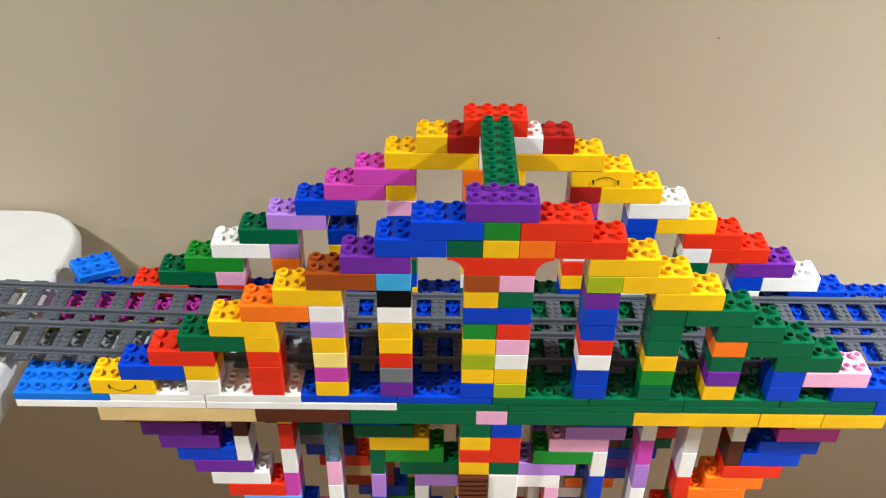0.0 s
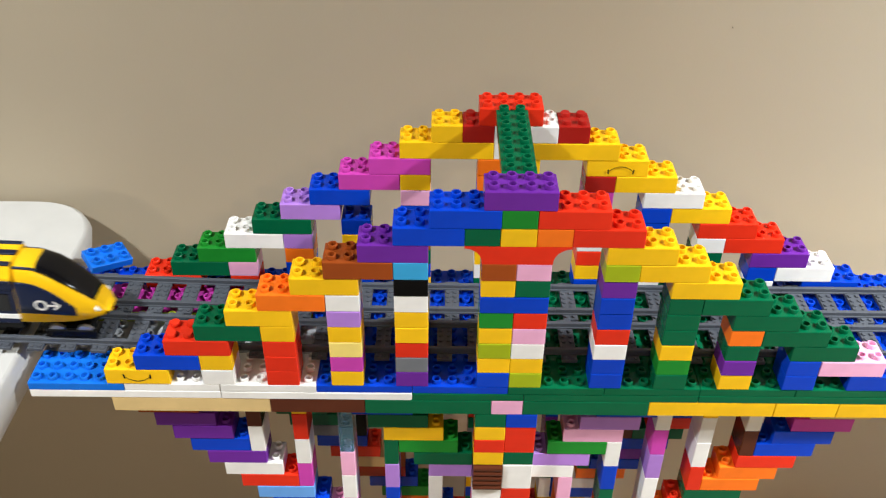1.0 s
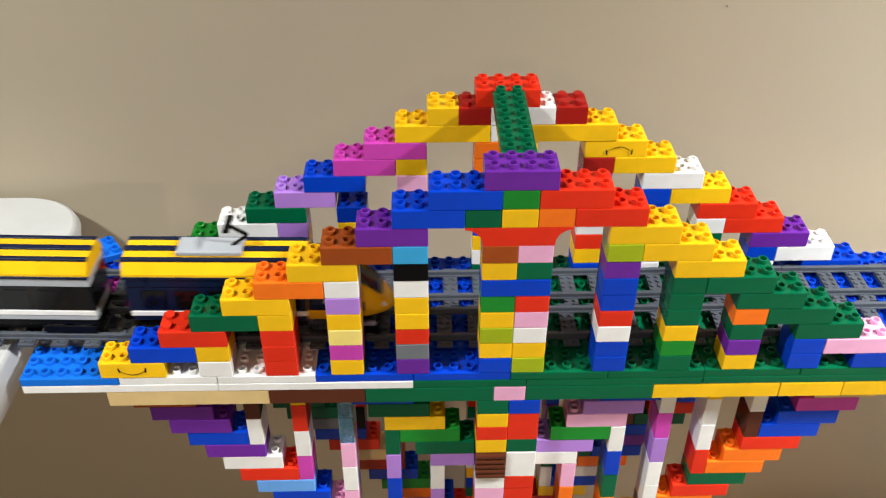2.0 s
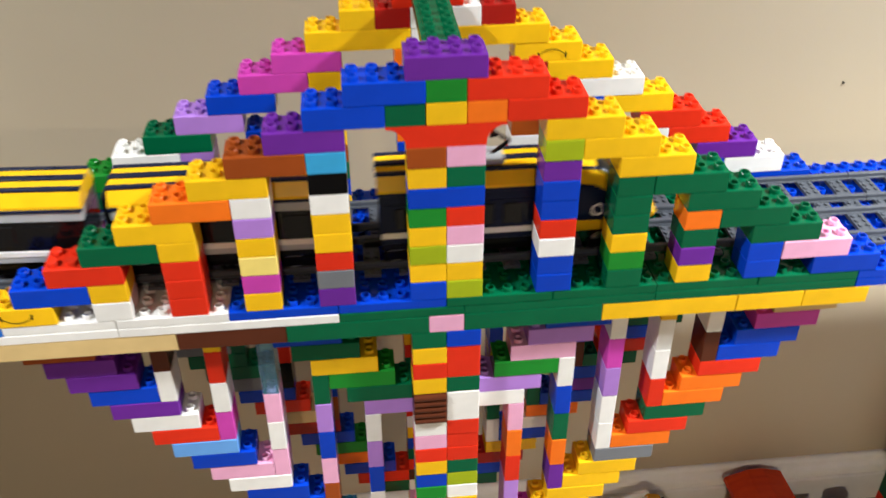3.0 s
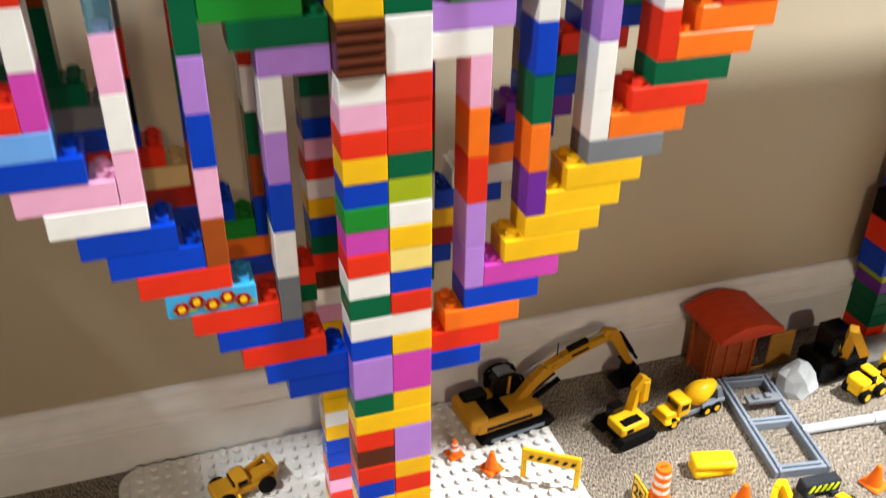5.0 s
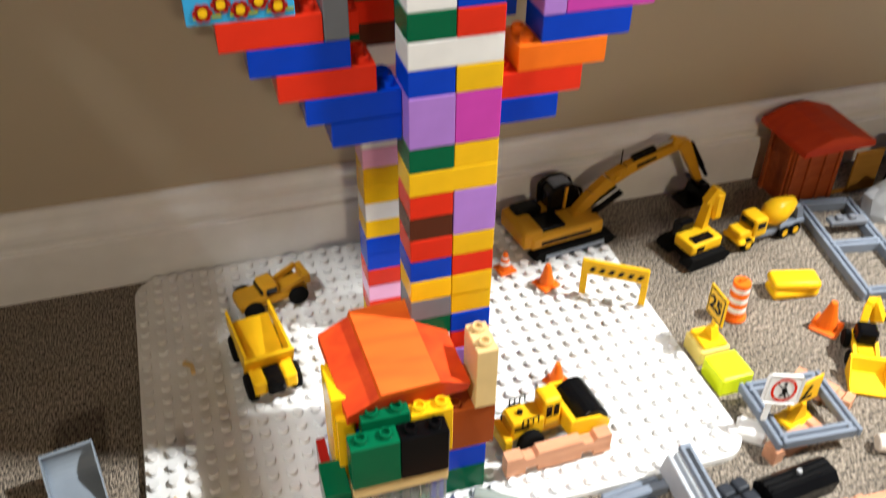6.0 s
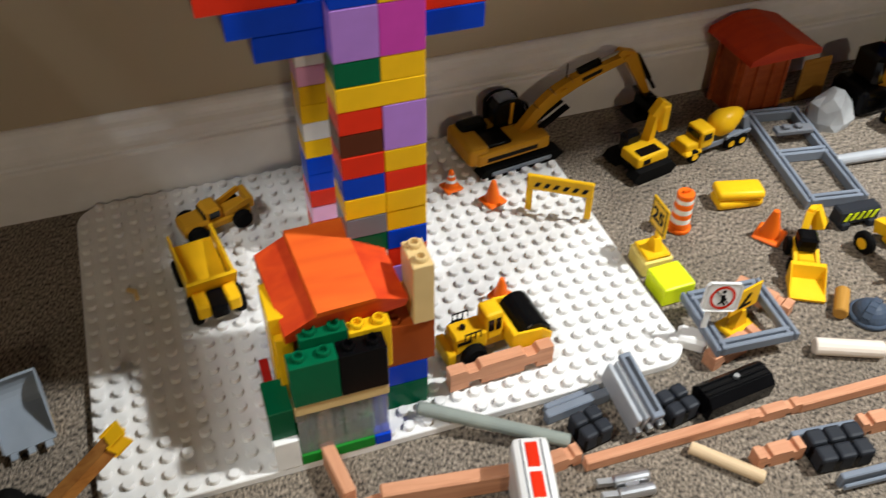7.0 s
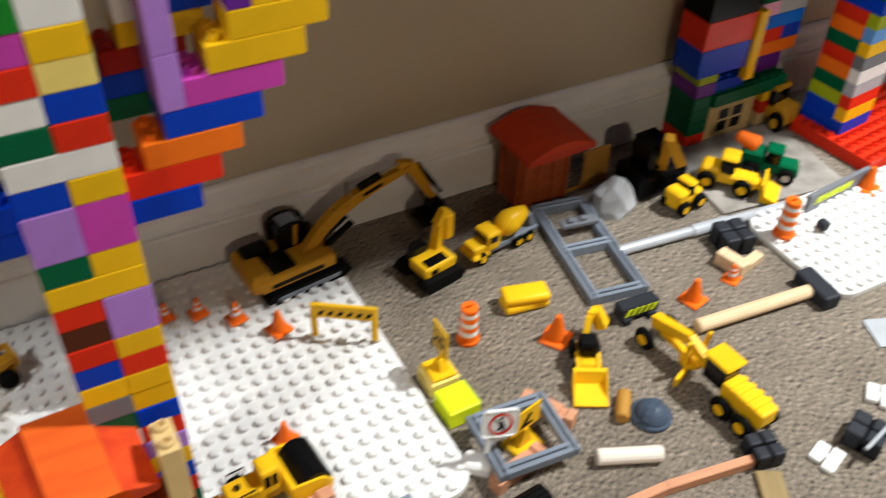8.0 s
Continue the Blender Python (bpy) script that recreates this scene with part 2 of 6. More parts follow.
structure("baseboard", bm, TRIM, "white moulded baseboard along the wall")

# unseen rings round the lights; the last one only goes with the added fill
for lx, ly, *_ in LAMPS + [WARM_FILL]:
    bm = bmesh.new()
    bmesh.ops.create_circle(bm, segments=32, radius=0.085)
    for v in bm.verts:
        v.co.z = 0
    r = bmesh.ops.extrude_edge_only(bm, edges=bm.edges[:])
    for v in [g for g in r["geom"] if isinstance(g, bmesh.types.BMVert)]:
        v.co.x, v.co.y, v.co.z = v.co.x * 1.2, v.co.y * 1.2, 0.022
    tagged(part("ceiling_lamp", bm, TRIM, at=Matrix.Translation((lx, ly, 2.397))), "white round ring of an unseen ceiling lamp or the added fill", "lamp", "ceiling lamps")

# ---- folding table at the end of the line ----
TX = -0.496


def folding_table():
    t = empty("folding_table", Matrix.Translation((TX, 0, 0)), label="white plastic folding table with rounded corners", category="table")
    bm = bmesh.new()
    top = D + 0.008
    x0, x1, y0, y1, rad = -1.2, 0.0, -0.30, 0.322, 0.075
    outline = []
    for cx, cy, a0 in ((x1 - rad, y1 - rad, 0), (x0 + rad, y1 - rad, 90), (x0 + rad, y0 + rad, 180), (x1 - rad, y0 + rad, 270)):
        for k in range(9):
            a = radians(a0 + k * 90 / 8)
            outline.append((cx + rad * math.cos(a), cy + rad * math.sin(a)))
    levels = [(0.0, -0.050, 0.006), (0.0, -0.012, 0.0), (0.0, -0.004, 0.002), (0.0, 0.0, 0.006)]
    rings = []
    cx0, cy0 = (x0 + x1) / 2, (y0 + y1) / 2
    for _, dz, inset in levels:
        rings.append([bm.verts.new((x - math.copysign(inset, x - cx0), y - math.copysign(inset, y - cy0), top + dz)) for x, y in outline])
    for p, q in zip(rings, rings[1:]):
        for i in range(len(p)):
            bm.faces.new((p[i], p[(i + 1) % len(p)], q[(i + 1) % len(p)], q[i])).smooth = True
    bm.faces.new(rings[-1])
    bm.faces.new(list(reversed(rings[0])))
    bmesh.ops.recalc_face_normals(bm, faces=bm.faces[:])
    part("tabletop", bm, TABLE, t)
    for lx in (-0.36, -1.0):
        for ly in (-0.22, 0.24):
            bm = bmesh.new()
            cyl(bm, 0.0125, D - 0.045, Matrix.Translation((lx, ly, 0)), 12)
            part("leg", bm, STEEL, t)
    return t


folding_table()

# small dark nail marks on the wall
for x, z, r in ((0.515, 0.769, 0.0017), (0.257, 0.984, 0.0006)):
    bm = bmesh.new()
    cyl(bm, r, 0.0016, Matrix.Rotation(radians(90), 4, "X"), 10, r2=r * 0.7)
    tagged(part("wall_nail", bm, INK, at=Matrix.Translation((x, WALL_Y, z))), "tiny dark nail head in the beige wall", "nail", "nails in the wall")

# ---- the bridge ----
rnd = random.Random(4)
bridge = empty("toy_bridge", Matrix.Identity(4), label="colourful toy brick arch bridge with stepped arches and pillars", category="toy bridge")
rnd_place = random.Random(7)


def lay(name, X0, X1, Y0, Y1, Z, code, rows=1, parent=None, label="", hollow=True):
    mesh = brick_mesh(X1 - X0, round(Y1 - Y0), rows, code, True, hollow)
    return share(name, mesh, parent or bridge, jitter_pose(X0, Y0, Z, rnd_place), label)


def arch(Y, left, right, fills_left, fills_right):
    """Stepped arch: in each row a brick of four studs, two studs further in than the row below."""
    for r, c in enumerate(left):
        lay("brick", -25 + 2 * r, -21 + 2 * r, Y, Y + 2, r, c, hollow=not (r == 2 and c == "R"))
    for r, c in enumerate(right):
        lay("brick", 21 - 2 * r, 25 - 2 * r, Y, Y + 2, r, c)
    for x, codes in fills_left + fills_right:
        for r, c in enumerate(codes):
            if c != ".":
                lay("pillar_brick", x, x + 2, Y, Y + 2, r, c)


# front arch, rows from the deck upward
arch(0, "YBRGYOYNPBB", "BkGGGGYYYRR",
     [(-19, "WY"), (-15, "RRRY"), (-11, "YMyYpW"), (-7, "PARYYWKb")],
     [(5, "BBWRBBPL"), (9, "GgYGGG"), (13, "YPGO"), (17, "BB")])
# back arch, set half a stud nearer than the deck's grid
BACK = 9.5
arch(BACK, "RGgWGpBMM", "BWPRRYWYY",
     [(-19, "RkG"), (-15, "WBOp"), (-11, "BNGYB"), (-7, "YBGNYBkY")],
     [(5, "BYRWNBMr"), (9, "WWGYBB"), (13, "WAGW"), (17, "WB")])
# middle pillars
for x, codes in ((-2, "BYLYg.YN"), (0, "LYWkR.Gk")):
    for r, c in enumerate(codes):
        if c != ".":
            lay("pillar_brick", x, x + 2, 0, 2, r, c)
lay("pillar_brick", -2, 2, 0, 2, 5, "B")
for x, codes in ((-2, "GWYBORBO"), (0, "YRBWGBRW")):
    for r, c in enumerate(codes):
        lay("pillar_brick", x, x + 2, BACK, BACK + 2, r, c)
lay("pillar_brick", -2, 0, BACK, BACK + 2, 8, "O")
lay("pillar_brick", 0, 2, BACK, BACK + 2, 8, "Y")
for x, c in ((-3, "G"), (-1, "Y"), (1, "O")):
    lay("brick", x, x + 2, 0, 2, 9, c)
lay("brick", -1, 1, 0, 2, 10, "g")
lay("brick", -2, 2, 0, 2, 11, "P")
lay("brick", -7, -1, BACK, BACK + 2, 9, "Y")
lay("brick", 1, 7, BACK, BACK + 2, 9, "Y")
lay("brick", -5, -3, BACK, BACK + 2, 10, "Y")
lay("brick", -3, -1, BACK, BACK + 2, 10, "r", hollow=False)
lay("brick", 1, 3, BACK, BACK + 2, 10, "W")
lay("brick", 3, 5, BACK, BACK + 2, 10, "r", hollow=False)
lay("brick", -1, 1, BACK, BACK + 2, 9, "W")
lay("brick", -1, 1, BACK, BACK + 2, 10, "W")
lay("brick", -2, 2, BACK, BACK + 2, 11, "R")
lay("plate", -1, 1, 2, 10, 11.46, "G", rows=0.5, label="long dark green plate joining both arches")


def haunch(side):
    """Red brick that widens upward in a quarter round."""
    bm = bmesh.new()
    prof = [(0, 0), (0, H), (3 * S, H), (3 * S, H * 0.92)]
    for k in range(7):
        a = radians(90 * k / 6)
        prof.append((3 * S - S * math.sin(a), H * 0.9 - H * 0.82 * (1 - math.cos(a))))
    prof += [(2 * S, 0)]
    if side < 0:
        prof = [(-x, z) for x, z in prof]
    prism(bm, prof, 0.0002, 2 * S - 0.0002)
    part("arched_brick", bm, PL["R"], bridge, "red arched brick", at=grid_pose(0, 0, 8))


haunch(-1)
haunch(1)

# printed smile and frown


def printed_curve(parent_at, width, drop, up):
    bm = bmesh.new()
    n = 14
    pts = [(-width / 2 + width * i / n, up * drop * (1 - (2 * i / n - 1) ** 2)) for i in range(n + 1)]
    w = 0.0009
    for (xa, za), (xb, zb) in zip(pts, pts[1:]):
        a = [bm.verts.new(c) for c in ((xa, 0, za - w / 2), (xb, 0, zb - w / 2), (xb, 0, zb + w / 2), (xa, 0, za + w / 2))]
        bm.faces.new(a)
    for s in (-1, 1):
        a = [bm.verts.new((s * width / 2 + dx, 0, dz)) for dx, dz in ((-0.0012 * s, -0.0028), (0.0004 * s, -0.0028), (0.0010 * s, 0.0028), (-0.0006 * s, 0.0028))]
        bm.faces.new(a)
    part("printed_mouth", bm, INK, bridge, "thin black printed curve", at=parent_at)


printed_curve(Matrix.Translation((-23 * S, -0.0004, D + 0.55 * H)), 0.026, 0.006, -1)
printed_curve(Matrix.Translation((7.2 * S, BACK * S - 0.0006, D + 8.35 * H)), 0.026, 0.006, 1)

# deck: two layers of plates, then the beam below
def deck_row(spec, Z, rows, Y0, Y1, name="plate"):
    for X0, X1, c in spec:
        lay(name, X0, X1, Y0, Y1, Z, c, rows)


deck_row([(-24, -18, "W"), (-18, -12, "W"), (-12, -6, "B"), (-6, 0, "B"), (0, 6, "G"), (6, 12, "G"), (12, 18, "G"), (18, 24, "G"), (24, 30, "B"), (30, 36, "B"), (36, 60, "B"), (60, 86, "B")], -0.5, 0.5, 0, 3)
deck_row([(-24, -18, "L"), (-18, -13, "L")], -0.5, 0.5, 6, 7)
deck_row([(-24, -18, "M"), (-18, -13, "M")], -0.5, 0.5, 7, 10)
deck_row([(-13, -6, "B"), (-6, 0, "B"), (0, 6, "G"), (6, 12, "G"), (12, 21, "G"), (21, 30, "B"), (30, 36, "B"), (36, 60, "B"), (60, 86, "B")], -0.5, 0.5, 6, 10)
deck_row([(-24, -18, "a"), (-18, -12, "a"), (-12, -6, "B"), (-6, 0, "B"), (0, 6, "G"), (6, 12, "G"), (12, 20, "G"), (20, 30, "B"), (30, 36, "B"), (36, 60, "B"), (60, 86, "B")], -0.5, 0.5, 3, 6)
deck_row([(-30, -24, "B"), (-24, -13, "B"), (-13, 0, "B"), (0, 18, "G"), (18, 36, "B"), (36, 60, "B"), (60, 86, "B")], -0.5, 0.5, 10, 12)
deck_row([(-30, -24, "i")], -0.5, 0.5, 0, 3)
deck_row([(-30, -24, "a")], -0.5, 0.5, 3, 6)
deck_row([(-30, -24, "L")], -0.5, 0.5, 6, 7)
deck_row([(-30, -24, "M")], -0.5, 0.5, 7, 10)
deck_row([(-30, -18, "W"), (-18, -6, "W"), (-6, 1, "G"), (1, 12, "G"), (12, 24, "G"), (24, 36, "B"), (36, 60, "B"), (60, 86, "B")], -1, 0.5, 0, 6)
deck_row([(-30, -12, "W"), (-12, 1, "A"), (1, 12, "G"), (12, 24, "B"), (24, 36, "B"), (36, 60, "B"), (60, 86, "B")], -1, 0.5, 6, 12)
deck_row([(-25, -15, "T"), (-15, -9, "n"), (-9, -1, "G"), (1, 9, "G"), (9, 17, "Y"), (17, 21, "Y"), (21, 25, "Y")], -2, 1, 0, 2, "beam_brick")
deck_row([(-25, -15, "B"), (-15, -5, "R"), (-5, 5, "B"), (5, 15, "G"), (15, 25, "R")], -2, 1, 10, 12, "beam_brick")
lay("beam_brick", -1, 1, 0, 2, -2, "k")
for x, c in ((-22, "B"), (-14, "G"), (-6, "K"), (2, "B"), (10, "A"), (18, "B")):
    lay("cross_beam", x, x + 2, 2, 10, -2, c)

# columns down to the floor plate


def column(X, Y, codes, pairs):
    z = -3
    i = 0
    while i < len(codes):
        c = codes[i]
        if c in pairs:
            code, n = pairs[c]
        else:
            code, n = c, 1
        if c == ".":
            z, i = z - 1, i + 1
            continue
        lay("column_brick", X, X + 2, Y, Y + 2, z - n + 1, code, n)
        z, i = z - n, i + 1
    return z


# rows of two heights are written as digits
column(-2, 0, "GYRY1WkRYBgMRWG.B2G.RnRBYAGWBRYPGB", {"1": ("n", 2), "2": ("p", 2)})
column(0, 0, "B1G2RR.GLWYyBR.Y3Y.4Y" "RYYBRpYBRGW", {"1": ("R", 2), "2": ("W", 2), "3": ("M", 2), "4": ("p", 2)})
lay("column_brick", 0, 2, 0, 2, -11, "R")
lay("column_brick", -2, 2, 0, 2, -19, "W")
lay("column_brick", -2, 2, 0, 2, -24, "Y")
column(-2, 10, "BRGKWBnYRGABkRWYBGRnWkYYWkYYWYBBRkRYBG", {})
column(0, 10, "RWYBnGBRkYWAGBRYWKGBRYkWBGYRBWnYGBRKYW", {})

# stepped undersides and hanging posts
UNDER_L = "NPPBPWRcBkWBBRbRBRBB"
UNDER_R = "TMBBROOGROAYYYYMBORB"


def underside(Y, left, right):
    for k, (a, c) in enumerate(zip(left, right)):
        zb = -3 - k
        xl = -27 - zb
        lay("step_brick", xl, min(xl + 4, -2), Y, Y + 2, zb, a)
        xr = 27 + zb
        lay("step_brick", max(xr - 4, 2), xr, Y, Y + 2, zb, c)


def post(X, Y, top, codes):
    z = top
    for c in codes:
        n = 1 if c.islower() and c == "y" else 2
        code = "Y" if c == "y" else c
        z -= n
        lay("post_brick", X, X + 1, Y, Y + 2, z, code, n)


underside(1, UNDER_L, UNDER_R)
underside(9, "BABYBnAGGABRTrBgOBRG", "RGBWrBGBRGBPBOWBYrBG")
for X, top, codes in ((-17, -2, "nW"), (-14, -2, "yRWM"), (-11, -2, "ttkWk"), (-8, -5, "GpBkN"), (-5, -8, "WpBWA"),
                      (4, -8, "kORpp"), (7, -5, "WBGOP"), (10, -2, "WMpWW"), (13, -2, "yWWR"), (16, -2, "Wn")):
    post(X, 1, top, codes)
for X, top, codes in ((-17, -2, "RB"), (-14, -2, "yBNG"), (-11, -2, "RMARK"), (-8, -5, "BrGBN"), (-5, -8, "RWGNB"),
                      (4, -8, "BPrGW"), (7, -5, "BBPOG"), (10, -2, "RWGBn"), (13, -2, "yrRW"), (16, -2, "BR")):
    post(X, 9, top, codes)
for Y, inner_l, inner_r in ((1, "BGYgGp", "BpkgpW"), (9, "kRBGAR", "BBrGPR")):
    for k, (a, c) in enumerate(zip(inner_l, inner_r)):
        zb = -3 - k
        xl = -10 + k
        lay("inner_brick", xl, min(xl + 4, -2), Y, Y + 2, zb, a)
        lay("inner_brick", max(-xl - 4, 2), -xl, Y, Y + 2, zb, c)

# printed flowers on one step brick
for k in range(5):
    fx, fz = (-9.35 + 0.68 * k) * S, D + (-16.5 + (0.12 if k % 2 else -0.10)) * H
    bm = bmesh.new()
    for i in range(6):
        a = 2 * math.pi * i / 6
        cyl(bm, 0.0026, 0.0005, Matrix.Translation((0.0034 * math.cos(a), 0, 0.0034 * math.sin(a))) @ Matrix.Rotation(radians(90), 4, "X"), 10)
    flower = part("printed_flower", bm, PL["r"], bridge, "printed dark red flower", at=Matrix.Translation((fx, 1 * S - 0.0001, fz)))
    bm = bmesh.new()
    cyl(bm, 0.0028, 0.0004, Matrix.Translation((0, -0.0006, 0)) @ Matrix.Rotation(radians(90), 4, "X"), 12)
    part("flower_centre", bm, PL["Y"], flower, "yellow flower centre")
for k in range(6):
    bm = bmesh.new()
    x = (-9.7 + 0.66 * k) * S
    limb_w = 0.0016
    box(bm, x, x + 0.0055, 1 * S - 0.0005, 1 * S - 0.0001, D - 16.78 * H, D - 16.78 * H + limb_w)
    part("printed_leaf", bm, PL["L"], bridge, "printed green leaf")
# ribs of the brown log brick
for k in range(5):
    bm = bmesh.new()
    cyl(bm, 0.0036, 2 * S - 0.001, Matrix.Translation((-2 * S + 0.0005, -0.0006, D - 8 * H + 0.0042 + k * 0.0075)) @ Matrix.Rotation(radians(90), 4, "Y"), 12)
    part("log_rib", bm, PL["n"], bridge, "rounded brown log rib")

# loose blue plate tilted on the table edge
loose = share("blue_plate", brick_mesh(3, 2, 0.5, "i"), None, pose(-0.462, 0.160, D + 0.013, 12, 10, 40))
tagged(loose, "bright blue toy plate lying askew at the table edge", "toy plate")

# ---- railway ----
TRACK_MESH = {}


def track_meshes():
    u = 0.008
    bm = bmesh.new()
    box(bm, 0, 16 * u, -0.0022, 0.0022, 0.0032, 0.0095, 0.0005)
    box(bm, 0, 16 * u, -0.0036, 0.0036, 0.0030, 0.0050, 0.0004)
    TRACK_MESH["rail"] = mesh_from("rail", bm, RAIL)
    bm = bmesh.new()
    box(bm, 0.0002, 2 * u - 0.0002, -4 * u, 4 * u, 0, 0.0036, 0.0003)
    for i in range(2):
        for j in range(8):
            if j not in (1, 6):
                ring_stud(bm, (i + 0.5) * u, (j - 3.5) * u, 0.0035, 0.0024, 0.001, 0.0017, 8, False)
    TRACK_MESH["sleeper"] = mesh_from("sleeper", bm, RAIL)


track_meshes()


def rise(X):
    """Height of the line over the deck: it comes down from the table."""
    return min(0.016, max(0.0, (-14 - X) * 0.00055))


def track_segment(X, Y, first=[]):
    drop = rise(X) - rise(X + 8)
    at = Matrix.Translation((X * S, Y * S, D + 0.0046 + rise(X))) @ Matrix.Rotation(math.atan2(drop, 8 * S), 4, "Y")
    if first:
        return copy_thing(first[0], at)
    t = empty("track_segment", at, label="grey plastic toy railway track segment on brick deck", category="toy track", group="railway tracks")
    for y in (-2.55, 2.55):
        share("rail", TRACK_MESH["rail"], t, Matrix.Translation((0, y * 0.008, 0)))
    for k in range(4):
        share("sleeper", TRACK_MESH["sleeper"], t, Matrix.Translation(((4 * k + 1) * 0.008, 0, 0)))
    first.append(t)
    return t


for k in range(-6, 11):
    track_segment(-1 + 8 * k, 4)
    track_segment(-4.5 + 8 * k, 8)

# ---- train ----


def car(kind, label):
    """One railway car; its front end at x = 0 and the rail head at z = 0."""
    c = empty("train_car", Matrix.Identity(4), label=label, category="toy train", group="train cars")
    L, w = (12.2 if kind == "middle" else 16.2) * S, 0.024
    nose = 0.085 if kind != "middle" else 0.0
    flat = -nose
    bm = bmesh.new()
    box(bm, -L + 0.004, flat, -w, w, 0.020, 0.031, 0.0008)
    part("frame", bm, PL["a"] if kind == "middle" else NAVY, c, "light grey lower body" if kind == "middle" else "navy lower body")
    bm = bmesh.new()
    box(bm, -L + 0.002, flat, -w, w, 0.031, 0.062, 0.0006)
    part("body", bm, GLASS if kind == "middle" else NAVY, c, "dark window band")
    bm = bmesh.new()
    box(bm, -L + 0.002, flat, -w - 0.0006, w + 0.0006, 0.062, 0.072, 0.0006)
    part("upper_band", bm, PL["a"] if kind == "middle" else NAVY, c, "plain coloured band over the windows")
    bm = bmesh.new()
    prism(bm, [(-w - 0.001, 0.072), (w + 0.001, 0.072), (w + 0.001, 0.077), (w - 0.006, 0.090), (-w + 0.006, 0.090), (-w - 0.001, 0.077)], L - 0.001, -flat, Matrix.Rotation(radians(90), 4, "Z"))
    part("roof", bm, PL["Y"], c, "yellow roof with sloping sides")
    for y0, y1, z0, z1 in ((-w - 0.0016, -w + 0.003, 0.0712, 0.0745), (w - 0.003, w + 0.0016, 0.0712, 0.0745), (-w + 0.0045, -w + 0.0095, 0.0885, 0.0912), (w - 0.0095, w - 0.0045, 0.0885, 0.0912), (-0.0035, 0.0035, 0.0890, 0.0920)):
        bm = bmesh.new()
        box(bm, -L, flat, y0, y1, z0, z1, 0.0004)
        part("roof_stripe", bm, NAVY, c, "navy stripe")
    for k in range(6):
        x = -L + 0.016 + k * 0.032
        if x + 0.022 > flat:
            break
        for s in (-1, 1):
            bm = bmesh.new()
            box(bm, x, x + 0.024, s * w - 0.0008, s * w + 0.0008, 0.036, 0.058, 0.0008)
            part("window", bm, GLASS, c)
    for s in (-1, 1):
        bm = bmesh.new()
        box(bm, -L + 0.003, flat, s * w - 0.0007, s * w + 0.0007, 0.0265, 0.0325, 0.0004)
        part("side_stripe", bm, PL["W"], c, "white stripe")
    bm = bmesh.new()
    box(bm, -L + 0.002, flat, -w + 0.002, w - 0.002, 0.012, 0.0202, 0.0008)
    box(bm, -L + 0.05, flat - 0.02, -0.016, 0.016, 0.002, 0.013, 0.001)
    part("underframe", bm, TURF, c, "black underframe")
    for x in (-L + 0.030, -0.040 if kind != "middle" else -0.030):
        bm = bmesh.new()
        for s in (-1, 1):
            box(bm, x - 0.026, x + 0.026, s * 0.0195 - 0.0025, s * 0.0195 + 0.0025, 0.001, 0.011, 0.001)
        box(bm, x - 0.020, x + 0.020, -0.017, 0.017, 0.004, 0.013, 0.001)
        bogie = part("bogie", bm, TURF, c, "black bogie")
        for dx in (-0.014, 0.014):
            for s in (-1, 1):
                bm = bmesh.new()
                cyl(bm, 0.0085, 0.004, Matrix.Translation((x + dx, s * 0.0185 - 0.002, 0.0075)) @ Matrix.Rotation(radians(-90), 4, "X"), 14)
                part("wheel", bm, STEEL, bogie)
    if nose:
        # rounded nose: squared ovals that shrink and drop to the front
        tops = [(0.0, 0.077, 1.0), (0.22, 0.0762, 1.0), (0.42, 0.069, 0.99), (0.62, 0.056, 0.95), (0.80, 0.040, 0.84), (0.93, 0.027, 0.64), (1.0, 0.016, 0.36)]

        def between(u_, k):
            for p, q in zip(tops, tops[1:]):
                if u_ <= q[0] + 1e-9:
                    f = (u_ - p[0]) / (q[0] - p[0])
                    return p[k] + (q[k] - p[k]) * f
            return tops[-1][k]

        def skin(u_, v, out=0.0):
            """Point on the nose: u_ to the front, v from one foot over the top to the other."""
            x = flat + nose * u_
            z0 = 0.023 + 0.006 * u_ * u_
            hw, hh = w * between(u_, 2) + 0.0005 + out, 0.012 + between(u_, 1) - z0 + out
            a = math.pi * v
            c, s_ = math.cos(a), math.sin(a)
            return (x, -hw * math.copysign(abs(c) ** 0.5, c), z0 + hh * abs(s_) ** 0.5)

        def shell(u0, u1, v0, v1, out, nu=10, nv=10):
            """A patch of the nose with its own thickness."""
            bm = bmesh.new()
            grid = [[[bm.verts.new(skin(u0 + (u1 - u0) * i / nu, v0(i / nu) + (v1(i / nu) - v0(i / nu)) * j / nv, o)) for j in range(nv + 1)] for i in range(nu + 1)] for o in (-0.001, out)]
            for g in grid:
                for i in range(nu):
                    for j in range(nv):
                        bm.faces.new((g[i][j], g[i + 1][j], g[i + 1][j + 1], g[i][j + 1])).smooth = True
            for i in range(nu):
                for j in (0, nv):
                    bm.faces.new((grid[0][i][j], grid[0][i + 1][j], grid[1][i + 1][j], grid[1][i][j]))
            for j in range(nv):
                for i in (0, nu):
                    bm.faces.new((grid[0][i][j], grid[0][i][j + 1], grid[1][i][j + 1], grid[1][i][j]))
            bmesh.ops.recalc_face_normals(bm, faces=bm.faces[:])
            return bm

        bm = bmesh.new()
        rings = [[bm.verts.new(skin(i / 16, j / 28)) for j in range(29)] for i in range(17)]
        for p, q in zip(rings, rings[1:]):
            for j in range(28):
                bm.faces.new((p[j], p[j + 1], q[j + 1], q[j])).smooth = True
